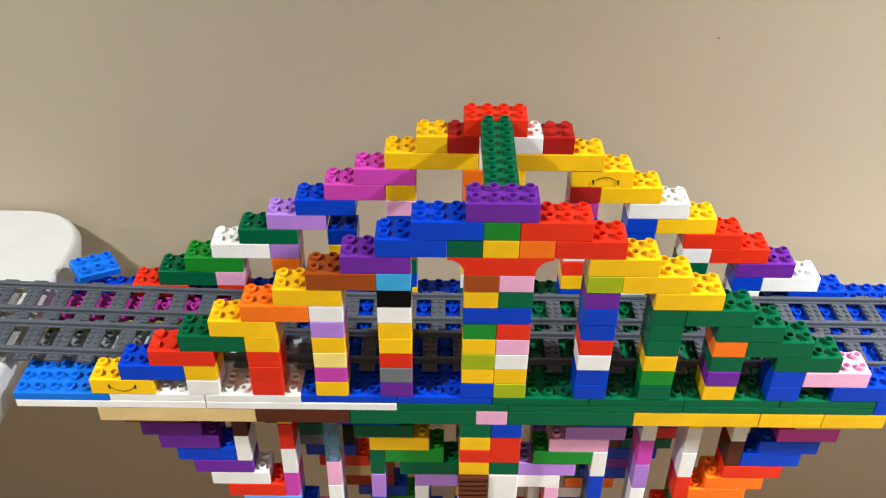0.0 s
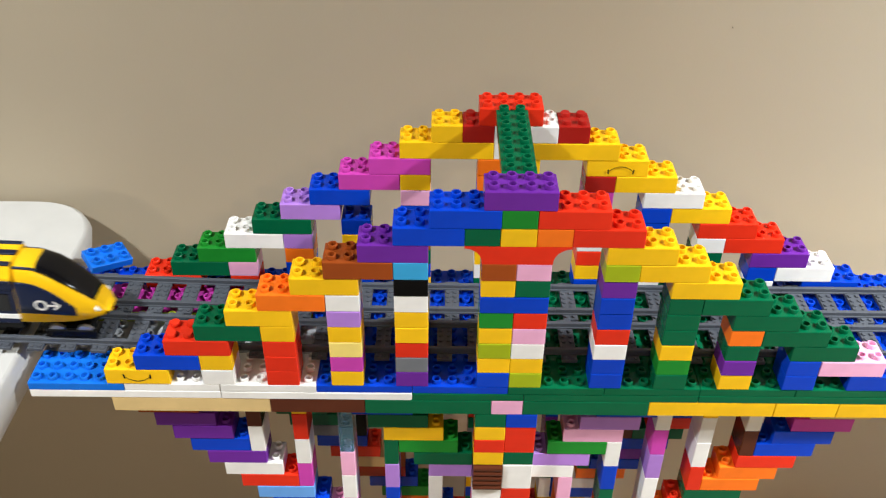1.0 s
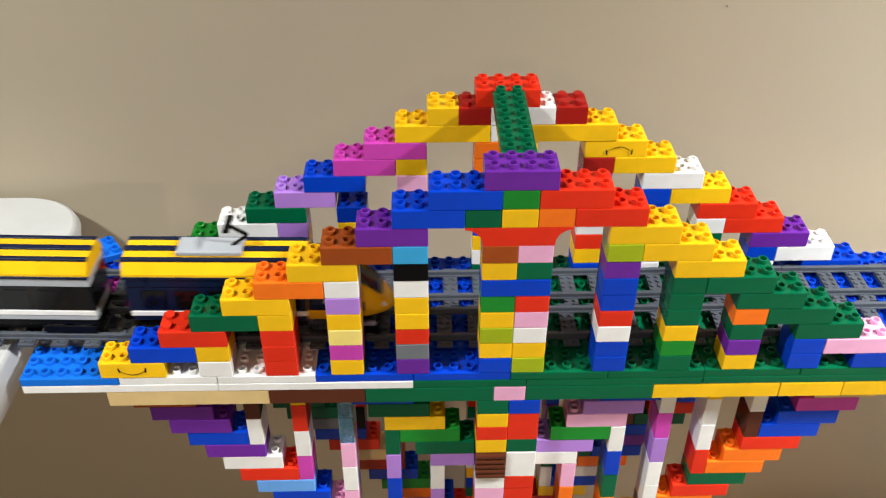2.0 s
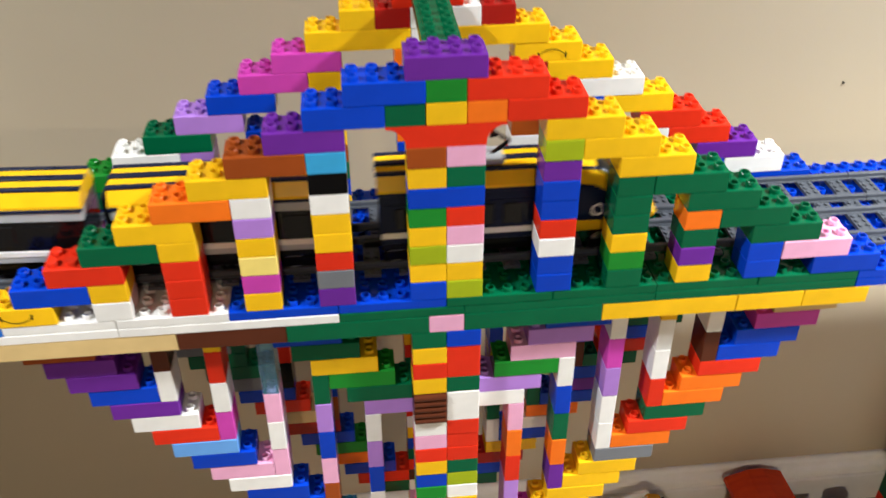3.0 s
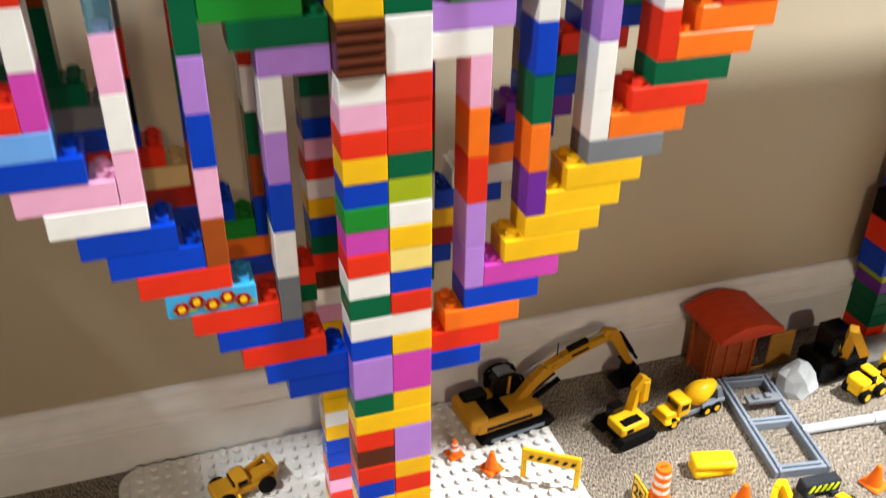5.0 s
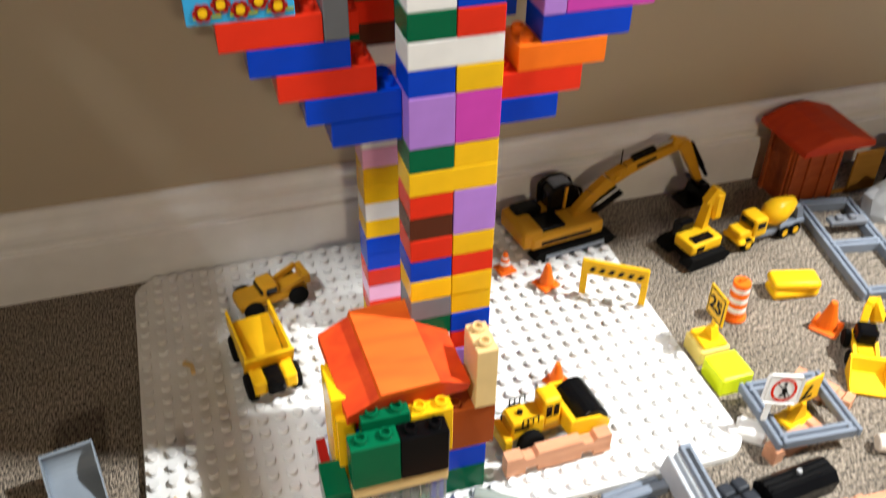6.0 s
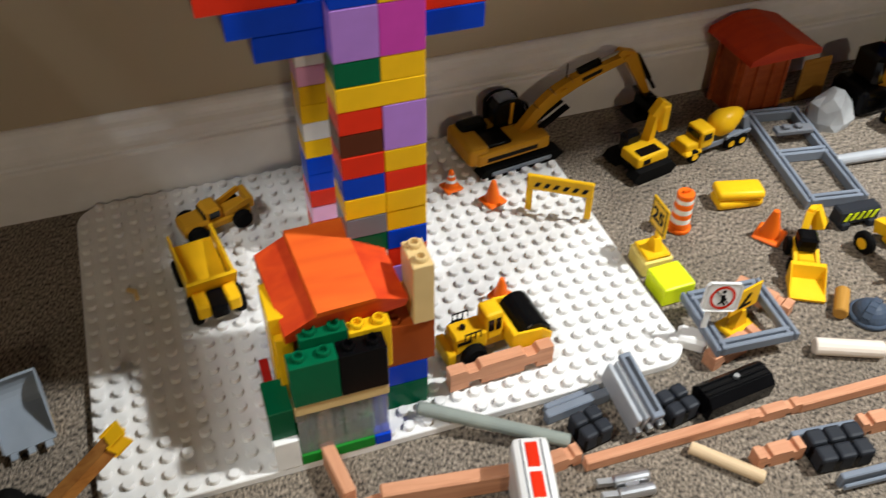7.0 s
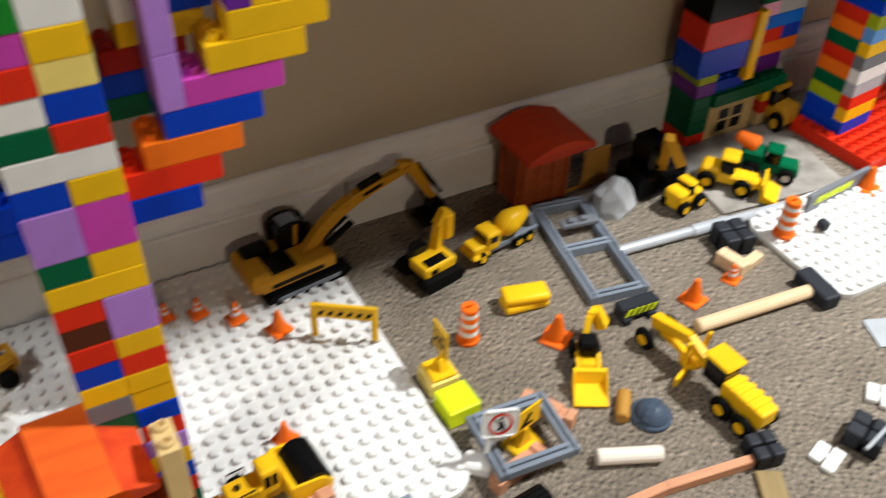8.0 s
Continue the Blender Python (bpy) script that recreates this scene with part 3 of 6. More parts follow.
            bm.faces.new((p[0], p[-1], q[-1], q[0]))
        bm.faces.new(rings[0])
        bm.faces.new(rings[-1])
        bmesh.ops.recalc_face_normals(bm, faces=bm.faces[:])
        part("nose", bm, PL["Y"], c, "rounded yellow nose")
        # navy stripes running on over the nose beside the windscreen
        for vc in (0.345, 0.655):
            part("roof_stripe", shell(0.0, 0.34, lambda f: vc - 0.018, lambda f: vc + 0.018, 0.0007, 8, 3), NAVY, c, "navy stripe")
        part("windscreen", shell(0.26, 0.86, lambda f: 0.33 - 0.03 * math.sin(math.pi * f), lambda f: 0.67 + 0.03 * math.sin(math.pi * f), 0.0009, 12, 12), GLASS, c, "smoked windscreen")
        for s in (-1, 1):
            lo, hi = (0.010, 0.185) if s < 0 else (0.990, 0.815)
            side = part("side_panel", shell(0.01, 0.66, lambda f: lo, lambda f: hi + (lo - hi) * 0.72 * f ** 2.2, 0.0008, 12, 6), NAVY, c, "navy side panel with white ring and arrow sign")
            bm = bmesh.new()
            y = s * (w + 0.0016)
            n = 20
            for i in range(n):
                a0, a1 = 2 * math.pi * i / n, 2 * math.pi * (i + 1) / n
                vs = [bm.verts.new((flat + 0.024 + r_ * math.cos(a), y, 0.046 + r_ * math.sin(a))) for r_, a in ((0.0042, a0), (0.0042, a1), (0.0066, a1), (0.0066, a0))]
                bm.faces.new(vs)
            for x0, z0, x1, z1 in ((0.0305, 0.046, 0.042, 0.046), (0.042, 0.046, 0.0365, 0.051), (0.042, 0.046, 0.0365, 0.041)):
                d = Vector((x1 - x0, z1 - z0)).normalized()
                nx_, nz_ = -d.y * 0.0011, d.x * 0.0011
                bm.faces.new([bm.verts.new((flat + a, y, b_)) for a, b_ in ((x0 + nx_, z0 + nz_), (x1 + nx_, z1 + nz_), (x1 - nx_, z1 - nz_), (x0 - nx_, z0 - nz_))])
            part("sign", bm, PL["W"], side, "white ring and arrow")
            bm = bmesh.new()
            cyl(bm, 0.0032, 0.003, Matrix.Translation((-0.011, s * w * 0.66, 0.036)) @ Matrix.Rotation(radians(60), 4, "Y"), 10)
            part("headlight", bm, PL["W"], c)
    bm = bmesh.new()
    box(bm, -L - 0.014, -L + 0.01, -0.004, 0.004, 0.004, 0.010, 0.001)
    part("coupling", bm, TURF, c)
    bm = bmesh.new()
    if kind == "middle":
        box(bm, -L - 0.006, -L + 0.004, -0.018, 0.018, 0.012, 0.080, 0.001)
        part("bellows", bm, TURF, c, "black gangway bellows")
    else:
        box(bm, -L * 0.80, -L * 0.56, -0.013, 0.013, 0.0905, 0.0955, 0.001)
        unit = part("roof_unit", bm, PL["a"], c, "grey roof unit")
        bm = bmesh.new()
        for x0, z0, x1, z1 in ((-0.155, 0.095, -0.140, 0.107), (-0.140, 0.107, -0.158, 0.119)):
            d = Vector((x1 - x0, 0, z1 - z0))
            box(bm, 0, d.length, -0.0015, 0.0015, -0.0012, 0.0012, 0.0, Matrix.Translation((x0, 0, z0)) @ d.to_track_quat("X", "Z").to_matrix().to_4x4())
        box(bm, -0.160, -0.154, -0.014, 0.014, 0.118, 0.1205, 0.0005)
        part("pantograph", bm, TURF, unit, "black folding pantograph")
    return c


RAIL_Z = D + 0.0046 + 0.0095
train = [car("front", "yellow and navy toy train car with rounded nose and pantograph"), car("middle", "yellow roofed toy passenger car with dark windows"),
         car("middle", "yellow roofed toy passenger car with dark windows"), car("front", "yellow and navy toy train car facing backwards")]
NOSE = [(0.0, -42.4), (0.8, -28.6), (1.0, -25.2), (1.2, -21.7), (2.3, -1.7), (2.5, 2.0), (2.7, 6.0), (2.9, 10.3), (3.1, 15.0), (3.4, 22.4), (3.5, 25.0), (3.7, 30.0), (4.2, 42.5), (5.0, 60.0), (5.8, 72.0), (8.0, 80.0)]
OFFSET = (0.0, 18.2, 31.8, 61.4)
LENGTH = (16.2, 12.2, 12.2, 16.2)

# ---- floor plate ----
def baseplate(X0, X1, Y0, Y1, label, rad=0.028):
    b = empty("baseplate", Matrix.Identity(4), label=label, category="baseplate")
    bm = bmesh.new()
    outline = []
    x0, x1, y0, y1 = X0 * S, X1 * S, Y0 * S, Y1 * S
    for cx, cy, a0 in ((x1 - rad, y1 - rad, 0), (x0 + rad, y1 - rad, 90), (x0 + rad, y0 + rad, 180), (x1 - rad, y0 + rad, 270)):
        for k in range(7):
            a = radians(a0 + k * 15)
            outline.append((cx + rad * math.cos(a), cy + rad * math.sin(a)))
    lo = [bm.verts.new((x, y, 0.0008)) for x, y in outline]
    mid = [bm.verts.new((x, y, PLATE_TOP - 0.001)) for x, y in outline]
    hi = [bm.verts.new((x + (0.0008 if x < (x0 + x1) / 2 else -0.0008), y + (0.0008 if y < (y0 + y1) / 2 else -0.0008), PLATE_TOP)) for x, y in outline]
    for p, q in ((lo, mid), (mid, hi)):
        for i in range(len(p)):
            bm.faces.new((p[i], p[(i + 1) % len(p)], q[(i + 1) % len(p)], q[i]))
    bm.faces.new(hi)
    bmesh.ops.recalc_face_normals(bm, faces=bm.faces[:])
    part("plate", bm, PL["W"], b)
    bm = bmesh.new()
    for i in range(int(X1 - X0)):
        for j in range(int(Y1 - Y0)):
            x, y = x0 + (i + 0.5) * S, y0 + (j + 0.5) * S
            corner = min(x - x0, x1 - x) + min(y - y0, y1 - y) < 0.018
            if not corner:
                ring_stud(bm, x, y, PLATE_TOP - 0.0002, 0.0047, 0.003, 0.0046, 10, False)
    tagged(part("studs", bm, PL["W"], b), kind="stuff")
    return b


baseplate(-16, 16, -5, 19, "large white stud plate lying on the carpet under the bridge")

# ---- toys on the floor ----
P0 = PLATE_TOP + 0.0044  # toys on the plate rest on its studs


def at_floor(x, y, z=0.0, turn=0.0, rx=0.0, ry=0.0):
    return pose(x, y, z, rx, ry, turn)


def simple(name, label, category, at, build, material, group="", smooth=False):
    """A thing made of one moulded piece."""
    bm = bmesh.new()
    build(bm)
    ob = part(name, bm, material, at=at, smooth=smooth)
    return tagged(ob, label, category, group)


def thing(name, label, category, at, group=""):
    return empty(name, at, label=label, category=category, group=group)


def limb(bm, a, b, w, h, w2=None, h2=None):
    """A tapering bar from a to b, both in the x-z plane or freely in space."""
    a, b = Vector(a), Vector(b)
    d = b - a
    q = d.to_track_quat("X", "Z").to_matrix().to_4x4()
    w2, h2 = w2 or w, h2 or h
    rings = []
    for x, ww, hh in ((0, w, h), (d.length, w2, h2)):
        rings.append([bm.verts.new(Matrix.Translation(a) @ q @ Vector((x, y * ww / 2, z * hh / 2))) for y, z in ((-1, -1), (1, -1), (1, 1), (-1, 1))])
    faces = [bm.faces.new(rings[0]), bm.faces.new(rings[1])]
    for i in range(4):
        faces.append(bm.faces.new((rings[0][i], rings[0][(i + 1) % 4], rings[1][(i + 1) % 4], rings[1][i])))
    bmesh.ops.recalc_face_normals(bm, faces=faces)


def wheel(parent, x, y, r, w, hub=CAT, name="wheel"):
    bm = bmesh.new()
    cyl(bm, r, w, Matrix.Translation((x, y + w / 2, r)) @ Matrix.Rotation(radians(90), 4, "X"), 18, bevel=r * 0.15)
    wh = part(name, bm, TYRE, parent, "black rubber tyre")
    for s in (-1, 1):
        bm = bmesh.new()
        cyl(bm, r * 0.5, w * 0.08, Matrix.Translation((x, y + s * w * 0.5 + w * 0.04, r)) @ Matrix.Rotation(radians(90), 4, "X"), 12)
        part("rim", bm, hub, wh, "plain coloured wheel hub")
    return wh


# traffic cones
def cone(at, s=1.0, striped=False, group="traffic cones"):
    c = thing("traffic_cone", "small orange toy traffic cone with white stripes" if striped else "small orange toy traffic cone", "traffic cone", at, group)
    bm = bmesh.new()
    box(bm, -0.010 * s, 0.010 * s, -0.010 * s, 0.010 * s, 0, 0.003 * s, 0.0012 * s)
    part("base", bm, ORANGE, c)
    bm = bmesh.new()
    cyl(bm, 0.0075 * s, 0.021 * s, Matrix.Translation((0, 0, 0.0028 * s)), 18, r2=0.0022 * s, bevel=0.0004)
    part("body", bm, ORANGE, c, smooth=False)
    if striped:
        for z, r in ((0.0095, 0.0059), (0.0155, 0.0042)):
            bm = bmesh.new()
            cyl(bm, r * s, 0.0034 * s, Matrix.Translation((0, 0, z * s)), 18, r2=(r - 0.0006) * s)
            part("stripe", bm, PL["W"], c, "white stripe")
    return c


for x, y, st, s in ((0.062, 0.243, True, 0.9), (0.094, 0.234, True, 0.95), (0.127, 0.209, True, 1.0)):
    cone(at_floor(x, y, P0, 12), s, st)
cone(at_floor(0.161, 0.174, P0, 20), 1.15)
cone(at_floor(0.118, 0.041, P0, 30), 1.0)
cone(at_floor(0.418, 0.045, 0, 35), 1.45)
cone(at_floor(0.586, 0.027, 0, 15), 1.3)
cone(at_floor(0.647, 0.034, 0, 25), 0.95, True)
cone(at_floor(0.911, 0.083, 0.008, 25), 1.4)


# striped road barrels
def barrel(at, s=1.0):
    b = thing("road_barrel", "orange toy road barrel with white bands", "road barrel", at, "road barrels")
    bm = bmesh.new()
    cyl(bm, 0.0125 * s, 0.005 * s, None, 20, bevel=0.001)
    part("base", bm, ORANGE, b)
    z = 0.005
    for i, (mat, h, r) in enumerate(((ORANGE, 0.007, 0.0108), (PL["W"], 0.006, 0.0104), (ORANGE, 0.006, 0.0102), (PL["W"], 0.006, 0.0099), (ORANGE, 0.007, 0.0097), (PL["W"], 0.005, 0.0094), (ORANGE, 0.006, 0.0092))):
        bm = bmesh.new()
        cyl(bm, r * s, h * s, Matrix.Translation((0, 0, z * s)), 20, r2=(r - 0.0003) * s, bevel=0.0006)
        part("band", bm, mat, b, "white band" if i % 2 else "orange band")
        z += h
    bm = bmesh.new()
    box(bm, -0.004 * s, 0.004 * s, -0.0015, 0.0015, z * s, (z + 0.004) * s, 0.0008)
    part("handle", bm, ORANGE, b)
    return b


barrel(at_floor(0.335, 0.086))
barrel(at_floor(0.746, 0.059, P0), 1.05)


# yellow barrier with slanted black bars
def barrier(at):
    b = thing("road_barrier", "yellow toy road barrier with slanted black bars", "barrier", at)
    L = 0.062
    bm = bmesh.new()
    box(bm, 0, L, -0.0022, 0.0022, 0.024, 0.040, 0.001)
    board = part("board", bm, CAT, b)
    for k in range(6):
        bm = bmesh.new()
        x = 0.007 + k * 0.0088
        prism(bm, [(x, 0.0285), (x + 0.004, 0.0285), (x + 0.0068, 0.0335), (x + 0.0028, 0.0335)], -0.0027, -0.0020)
        part("black_bar", bm, INK, board, "slanted black bar")
    for x in (0.0, L - 0.006):
        bm = bmesh.new()
        box(bm, x, x + 0.006, -0.0022, 0.0022, 0.0, 0.0245, 0.0008)
        part("leg", bm, CAT, b)
    return b


barrier(at_floor(0.189, 0.153, P0, -33) @ Matrix.Diagonal((1.1, 1.1, 1.15, 1)))


# large model excavator
def big_excavator(at):
    e = thing("model_excavator", "large ochre model excavator with black cab and long boom", "toy excavator", at)
    for s in (-1, 1):
        bm = bmesh.new()
        prism(bm, [(-0.050, 0.008), (-0.042, 0.0), (0.042, 0.0), (0.052, 0.009), (0.046, 0.017), (-0.044, 0.017)], s * 0.027 - 0.008, s * 0.027 + 0.008)
        tr = part("crawler_track", bm, TYRE, e, "dark grey crawler track")
        bm = bmesh.new()
        box(bm, -0.036, 0.036, s * 0.027 - 0.009, s * 0.027 + 0.009, 0.005, 0.012, 0.001)
        part("side_frame", bm, GREYFR, tr, "grey track frame")
    bm = bmesh.new()
    box(bm, -0.052, 0.036, -0.031, 0.031, 0.021, 0.042, 0.004, seg=2)
    box(bm, -0.060, -0.036, -0.029, 0.029, 0.022, 0.050, 0.005, seg=2)
    cyl(bm, 0.020, 0.006, Matrix.Translation((0, 0, 0.016)), 18)
    body = part("body", bm, AMBER, e)
    bm = bmesh.new()
    box(bm, -0.048, -0.008, -0.024, 0.006, 0.041, 0.0465, 0.001)
    part("engine_cover", bm, TURF, body, "black engine cover")
    bm = bmesh.new()
    box(bm, -0.052, -0.02, 0.006, 0.026, 0.042, 0.056, 0.004, seg=2)
    part("counterweight_top", bm, TURF, body, "black rounded hood")
    bm = bmesh.new()
    box(bm, -0.040, 0.020, -0.0316, -0.0308, 0.027, 0.033, 0.0)
    part("lettering_bar", bm, INK, body, "dark decal stripe")
    # rounded cab: dark glass inside a black frame
    arc = [(-0.012, 0.042), (0.027, 0.042), (0.028, 0.058), (0.024, 0.070), (0.015, 0.078), (0.002, 0.081), (-0.008, 0.078), (-0.013, 0.070)]
    bm = bmesh.new()
    prism(bm, [(x * 0.9 + 0.0005, 0.042 + (z - 0.042) * 0.93) for x, z in arc], 0.007, 0.029)
    cab = part("cab", bm, GLASS, e, "black glazed cab")
    for y in (0.006, 0.030):
        for (xa, za), (xb, zb) in zip(arc, arc[1:] + arc[:1]):
            bm = bmesh.new()
            limb(bm, (xa, y, za), (xb, y, zb), 0.0028, 0.0034)
            part("cab_post", bm, TURF, cab)
    bm = bmesh.new()
    limb(bm, (0.006, 0.006, 0.042), (0.008, 0.006, 0.080), 0.0026, 0.003)
    part("cab_post", bm, AMBER, cab, "ochre door post")
    bm = bmesh.new()
    prism(bm, [(-0.006, 0.078), (0.015, 0.0785), (0.012, 0.0815), (-0.003, 0.0825)], 0.010, 0.026)
    part("cab_roof", bm, GREYFR, cab, "grey cab roof")
    # cranked boom of short tapering lengths
    way = [(0.012, 0.040, 0.012), (0.034, 0.068, 0.016), (0.052, 0.084, 0.018), (0.072, 0.095, 0.0175), (0.100, 0.104, 0.014), (0.138, 0.113, 0.010)]
    bm = bmesh.new()
    for (xa, za, ha), (xb, zb, hb) in zip(way, way[1:]):
        limb(bm, (xa, -0.006, za), (xb, -0.006, zb), 0.010, ha, 0.010, hb)
    for x, z in ((0.012, 0.040), (0.138, 0.113), (0.060, 0.088)):
        cyl(bm, 0.005, 0.014, Matrix.Translation((x, 0.001, z)) @ Matrix.Rotation(radians(90), 4, "X"), 12)
    boom = part("boom", bm, AMBER, e, "angled ochre boom")
    bm = bmesh.new()
    limb(bm, (0.082, -0.0114, 0.0985), (0.106, -0.0114, 0.1055), 0.0006, 0.005)
    part("lettering_bar", bm, INK, boom, "dark decal stripe")
    bm = bmesh.new()
    limb(bm, (0.128, -0.006, 0.124), (0.145, -0.006, 0.112), 0.009, 0.008, 0.009, 0.015)
    limb(bm, (0.143, -0.006, 0.114), (0.174, -0.006, 0.042), 0.009, 0.015, 0.007, 0.008)
    part("stick", bm, AMBER, boom, "ochre dipper stick")
    bm = bmesh.new()
    limb(bm, (0.078, -0.006, 0.109), (0.106, -0.006, 0.117), 0.006, 0.007)
    part("ram", bm, TURF, boom, "black hydraulic ram")
    bm = bmesh.new()
    limb(bm, (0.106, -0.006, 0.117), (0.129, -0.006, 0.123), 0.003, 0.003)
    part("ram_rod", bm, STEEL, boom, "bright steel rod")
    bm = bmesh.new()
    limb(bm, (0.154, -0.006, 0.110), (0.176, -0.006, 0.064), 0.005, 0.006)
    limb(bm, (0.176, -0.006, 0.064), (0.186, -0.006, 0.044), 0.003, 0.004)
    part("bucket_ram", bm, TURF, boom, "black hydraulic ram")
    bm = bmesh.new()
    for dy in (-0.0125, 0.0005):
        limb(bm, (0.030, dy, 0.038), (0.066, dy, 0.064), 0.005, 0.006)
    part("lift_ram", bm, TURF, boom, "black hydraulic ram")
    bm = bmesh.new()
    prism(bm, [(0.166, 0.044), (0.182, 0.040), (0.186, 0.018), (0.176, 0.002), (0.154, 0.004), (0.158, 0.010), (0.172, 0.014), (0.174, 0.028)], -0.019, 0.009)
    part("bucket", bm, TURF, boom, "black bucket")
    bm = bmesh.new()
    cyl(bm, 0.0007, 0.03, Matrix.Translation((0.066, -0.004, 0.095)), 6)
    part("aerial", bm, TURF, e)
    return e


big_excavator(at_floor(0.208, 0.253, P0 - 0.004, 8) @ Matrix.Diagonal((1.04, 1, 0.80, 1)))


# small excavator
def mini_excavator(at, arm=True):
    e = thing("toy_excavator", "small yellow toy excavator on black crawler tracks with raised arm", "toy excavator", at)
    for s in (-1, 1):
        bm = bmesh.new()
        prism(bm, [(-0.030, 0.008), (-0.023, 0.0), (0.024, 0.0), (0.031, 0.008), (0.024, 0.016), (-0.023, 0.016)], s * 0.020 - 0.008, s * 0.020 + 0.008)
        part("crawler_track", bm, TYRE, e, "black crawler track")
    bm = bmesh.new()
    box(bm, -0.02, 0.02, -0.012, 0.012, 0.005, 0.016, 0.001)
    part("undercarriage", bm, TYRE, e)
    bm = bmesh.new()
    box(bm, -0.022, 0.022, -0.021, 0.009, 0.016, 0.030, 0.003, seg=2)
    body = part("body", bm, CAT, e)
    bm = bmesh.new()
    box(bm, -0.016, 0.012, -0.018, -0.006, 0.0298, 0.0315, 0.0006)
    part("grille", bm, TURF, body, "black engine grille")
    bm = bmesh.new()
    box(bm, -0.014, -0.004, -0.0214, -0.0206, 0.020, 0.026)
    part("decal", bm, INK, body)
    bm = bmesh.new()
    box(bm, -0.018, 0.004, 0.006, 0.020, 0.018, 0.042, 0.003)
    part("cab", bm, GLASS, e, "black cab")
    bm = bmesh.new()
    limb(bm, (0.012, 0.006, 0.026), (0.020, 0.008, 0.060), 0.011, 0.011, 0.009, 0.009)
    limb(bm, (0.018, 0.008, 0.058), (0.028, 0.006, 0.075), 0.010, 0.012)
    boom = part("boom", bm, CAT, e, "raised yellow boom")
    bm = bmesh.new()
    box(bm, 0.022, 0.036, -0.001, 0.014, 0.036, 0.072, 0.003)
    part("bucket", bm, CAT, boom, "yellow bucket")
    return e


mini_excavator(at_floor(0.345, 0.194, 0, 12))


# concrete mixer
def mixer(at):
    m = thing("mixer_truck", "small yellow toy concrete mixer truck with grey chassis", "toy truck", at)
    bm = bmesh.new()
    box(bm, -0.046, 0.030, -0.010, 0.010, 0.008, 0.016, 0.001)
    box(bm, -0.050, -0.012, -0.013, 0.013, 0.014, 0.019, 0.001)
    prism(bm, [(-0.050, 0.018), (-0.040, 0.018), (-0.036, 0.036), (-0.042, 0.038)], -0.010, 0.010)
    part("chassis", bm, GREYFR, m, "grey chassis")
    bm = bmesh.new()
    box(bm, 0.008, 0.028, -0.013, 0.013, 0.014, 0.038, 0.003, seg=2)
    box(bm, 0.026, 0.046, -0.011, 0.011, 0.010, 0.025, 0.003, seg=2)
    box(bm, 0.024, 0.048, -0.015, 0.015, 0.010, 0.016, 0.002)
    cabm = part("cab", bm, CAT, m)
    bm = bmesh.new()
    box(bm, 0.0275, 0.0290, -0.010, 0.010, 0.027, 0.035, 0.0005)
    part("windscreen", bm, GLASS, cabm)
    for s in (-1, 1):
        bm = bmesh.new()
        box(bm, 0.013, 0.024, s * 0.0132 - 0.0005, s * 0.0132 + 0.0005, 0.026, 0.034, 0.0004)
        part("side_window", bm, GLASS, cabm)
    bm = bmesh.new()
    prof = [(0.0, 0.005), (0.010, 0.0135), (0.022, 0.0155), (0.036, 0.011), (0.046, 0.006)]
    prev = None
    q = Matrix.Translation((0.006, 0, 0.027)) @ Matrix.Rotation(radians(195), 4, "Y") @ Matrix.Rotation(radians(0), 4, "X")
    for d, r in prof:
        ring = [bm.verts.new(q @ Vector((d, r * math.cos(2 * math.pi * i / 18), r * math.sin(2 * math.pi * i / 18)))) for i in range(18)]
        if prev:
            for i in range(18):
                bm.faces.new((prev[i], prev[(i + 1) % 18], ring[(i + 1) % 18], ring[i])).smooth = True
        else:
            bm.faces.new(ring)
        prev = ring
    bm.faces.new(prev)
    bmesh.ops.recalc_face_normals(bm, faces=bm.faces[:])
    part("drum", bm, CAT, m, "yellow mixing drum")
    for x in (0.034, -0.020, -0.036):
        for s in (-1, 1):
            wheel(m, x, s * 0.012, 0.0085, 0.006)
    return m


mixer(at_floor(0.438, 0.199, 0, 190))


# grey frame ladder lying flat
def grey_frame(at, w, l, cells, hgt=0.012, label="grey plastic frame lying flat on the carpet"):
    f = thing("toy_scaffold", label, "toy part", at)
    for k in range(cells + 1):
        y = l * k / cells
        bm = bmesh.new()
        for dy in (-0.0035, 0.0035):
            box(bm, 0, w, y + dy - 0.0022, y + dy + 0.0022, 0, hgt, 0.0008)
        box(bm, 0.0, w, y - 0.002, y + 0.002, 0.0015, hgt - 0.004)
        part("cross_bar", bm, GREYFR, f)
    for x in (0, w):
        bm = bmesh.new()
        for dx in (-0.0035, 0.0035):
            box(bm, x + dx - 0.002, x + dx + 0.002, -0.006, l + 0.006, 0, hgt * 0.97, 0.0008)
        box(bm, x - 0.002, x + 0.002, -0.005, l + 0.005, 0.0015, hgt - 0.004)
        part("side_bar", bm, GREYFR, f)
    return f


grey_frame(at_floor(0.485, 0.074, 0, -9), 0.060, 0.160, 2, 0.012, "grey plastic double frame lying flat on the carpet")
simple("grey_bracket", "dark grey plastic bracket lying on the frame", "toy part", at_floor(0.514, 0.179, 0.012, -9), lambda bm: (box(bm, 0, 0.045, 0, 0.014, 0, 0.006, 0.001), box(bm, 0.008, 0.016, 0.003, 0.011, 0.006, 0.010, 0.001), box(bm, 0.024, 0.032, 0.003, 0.011, 0.006, 0.010, 0.001)), PL["A"])

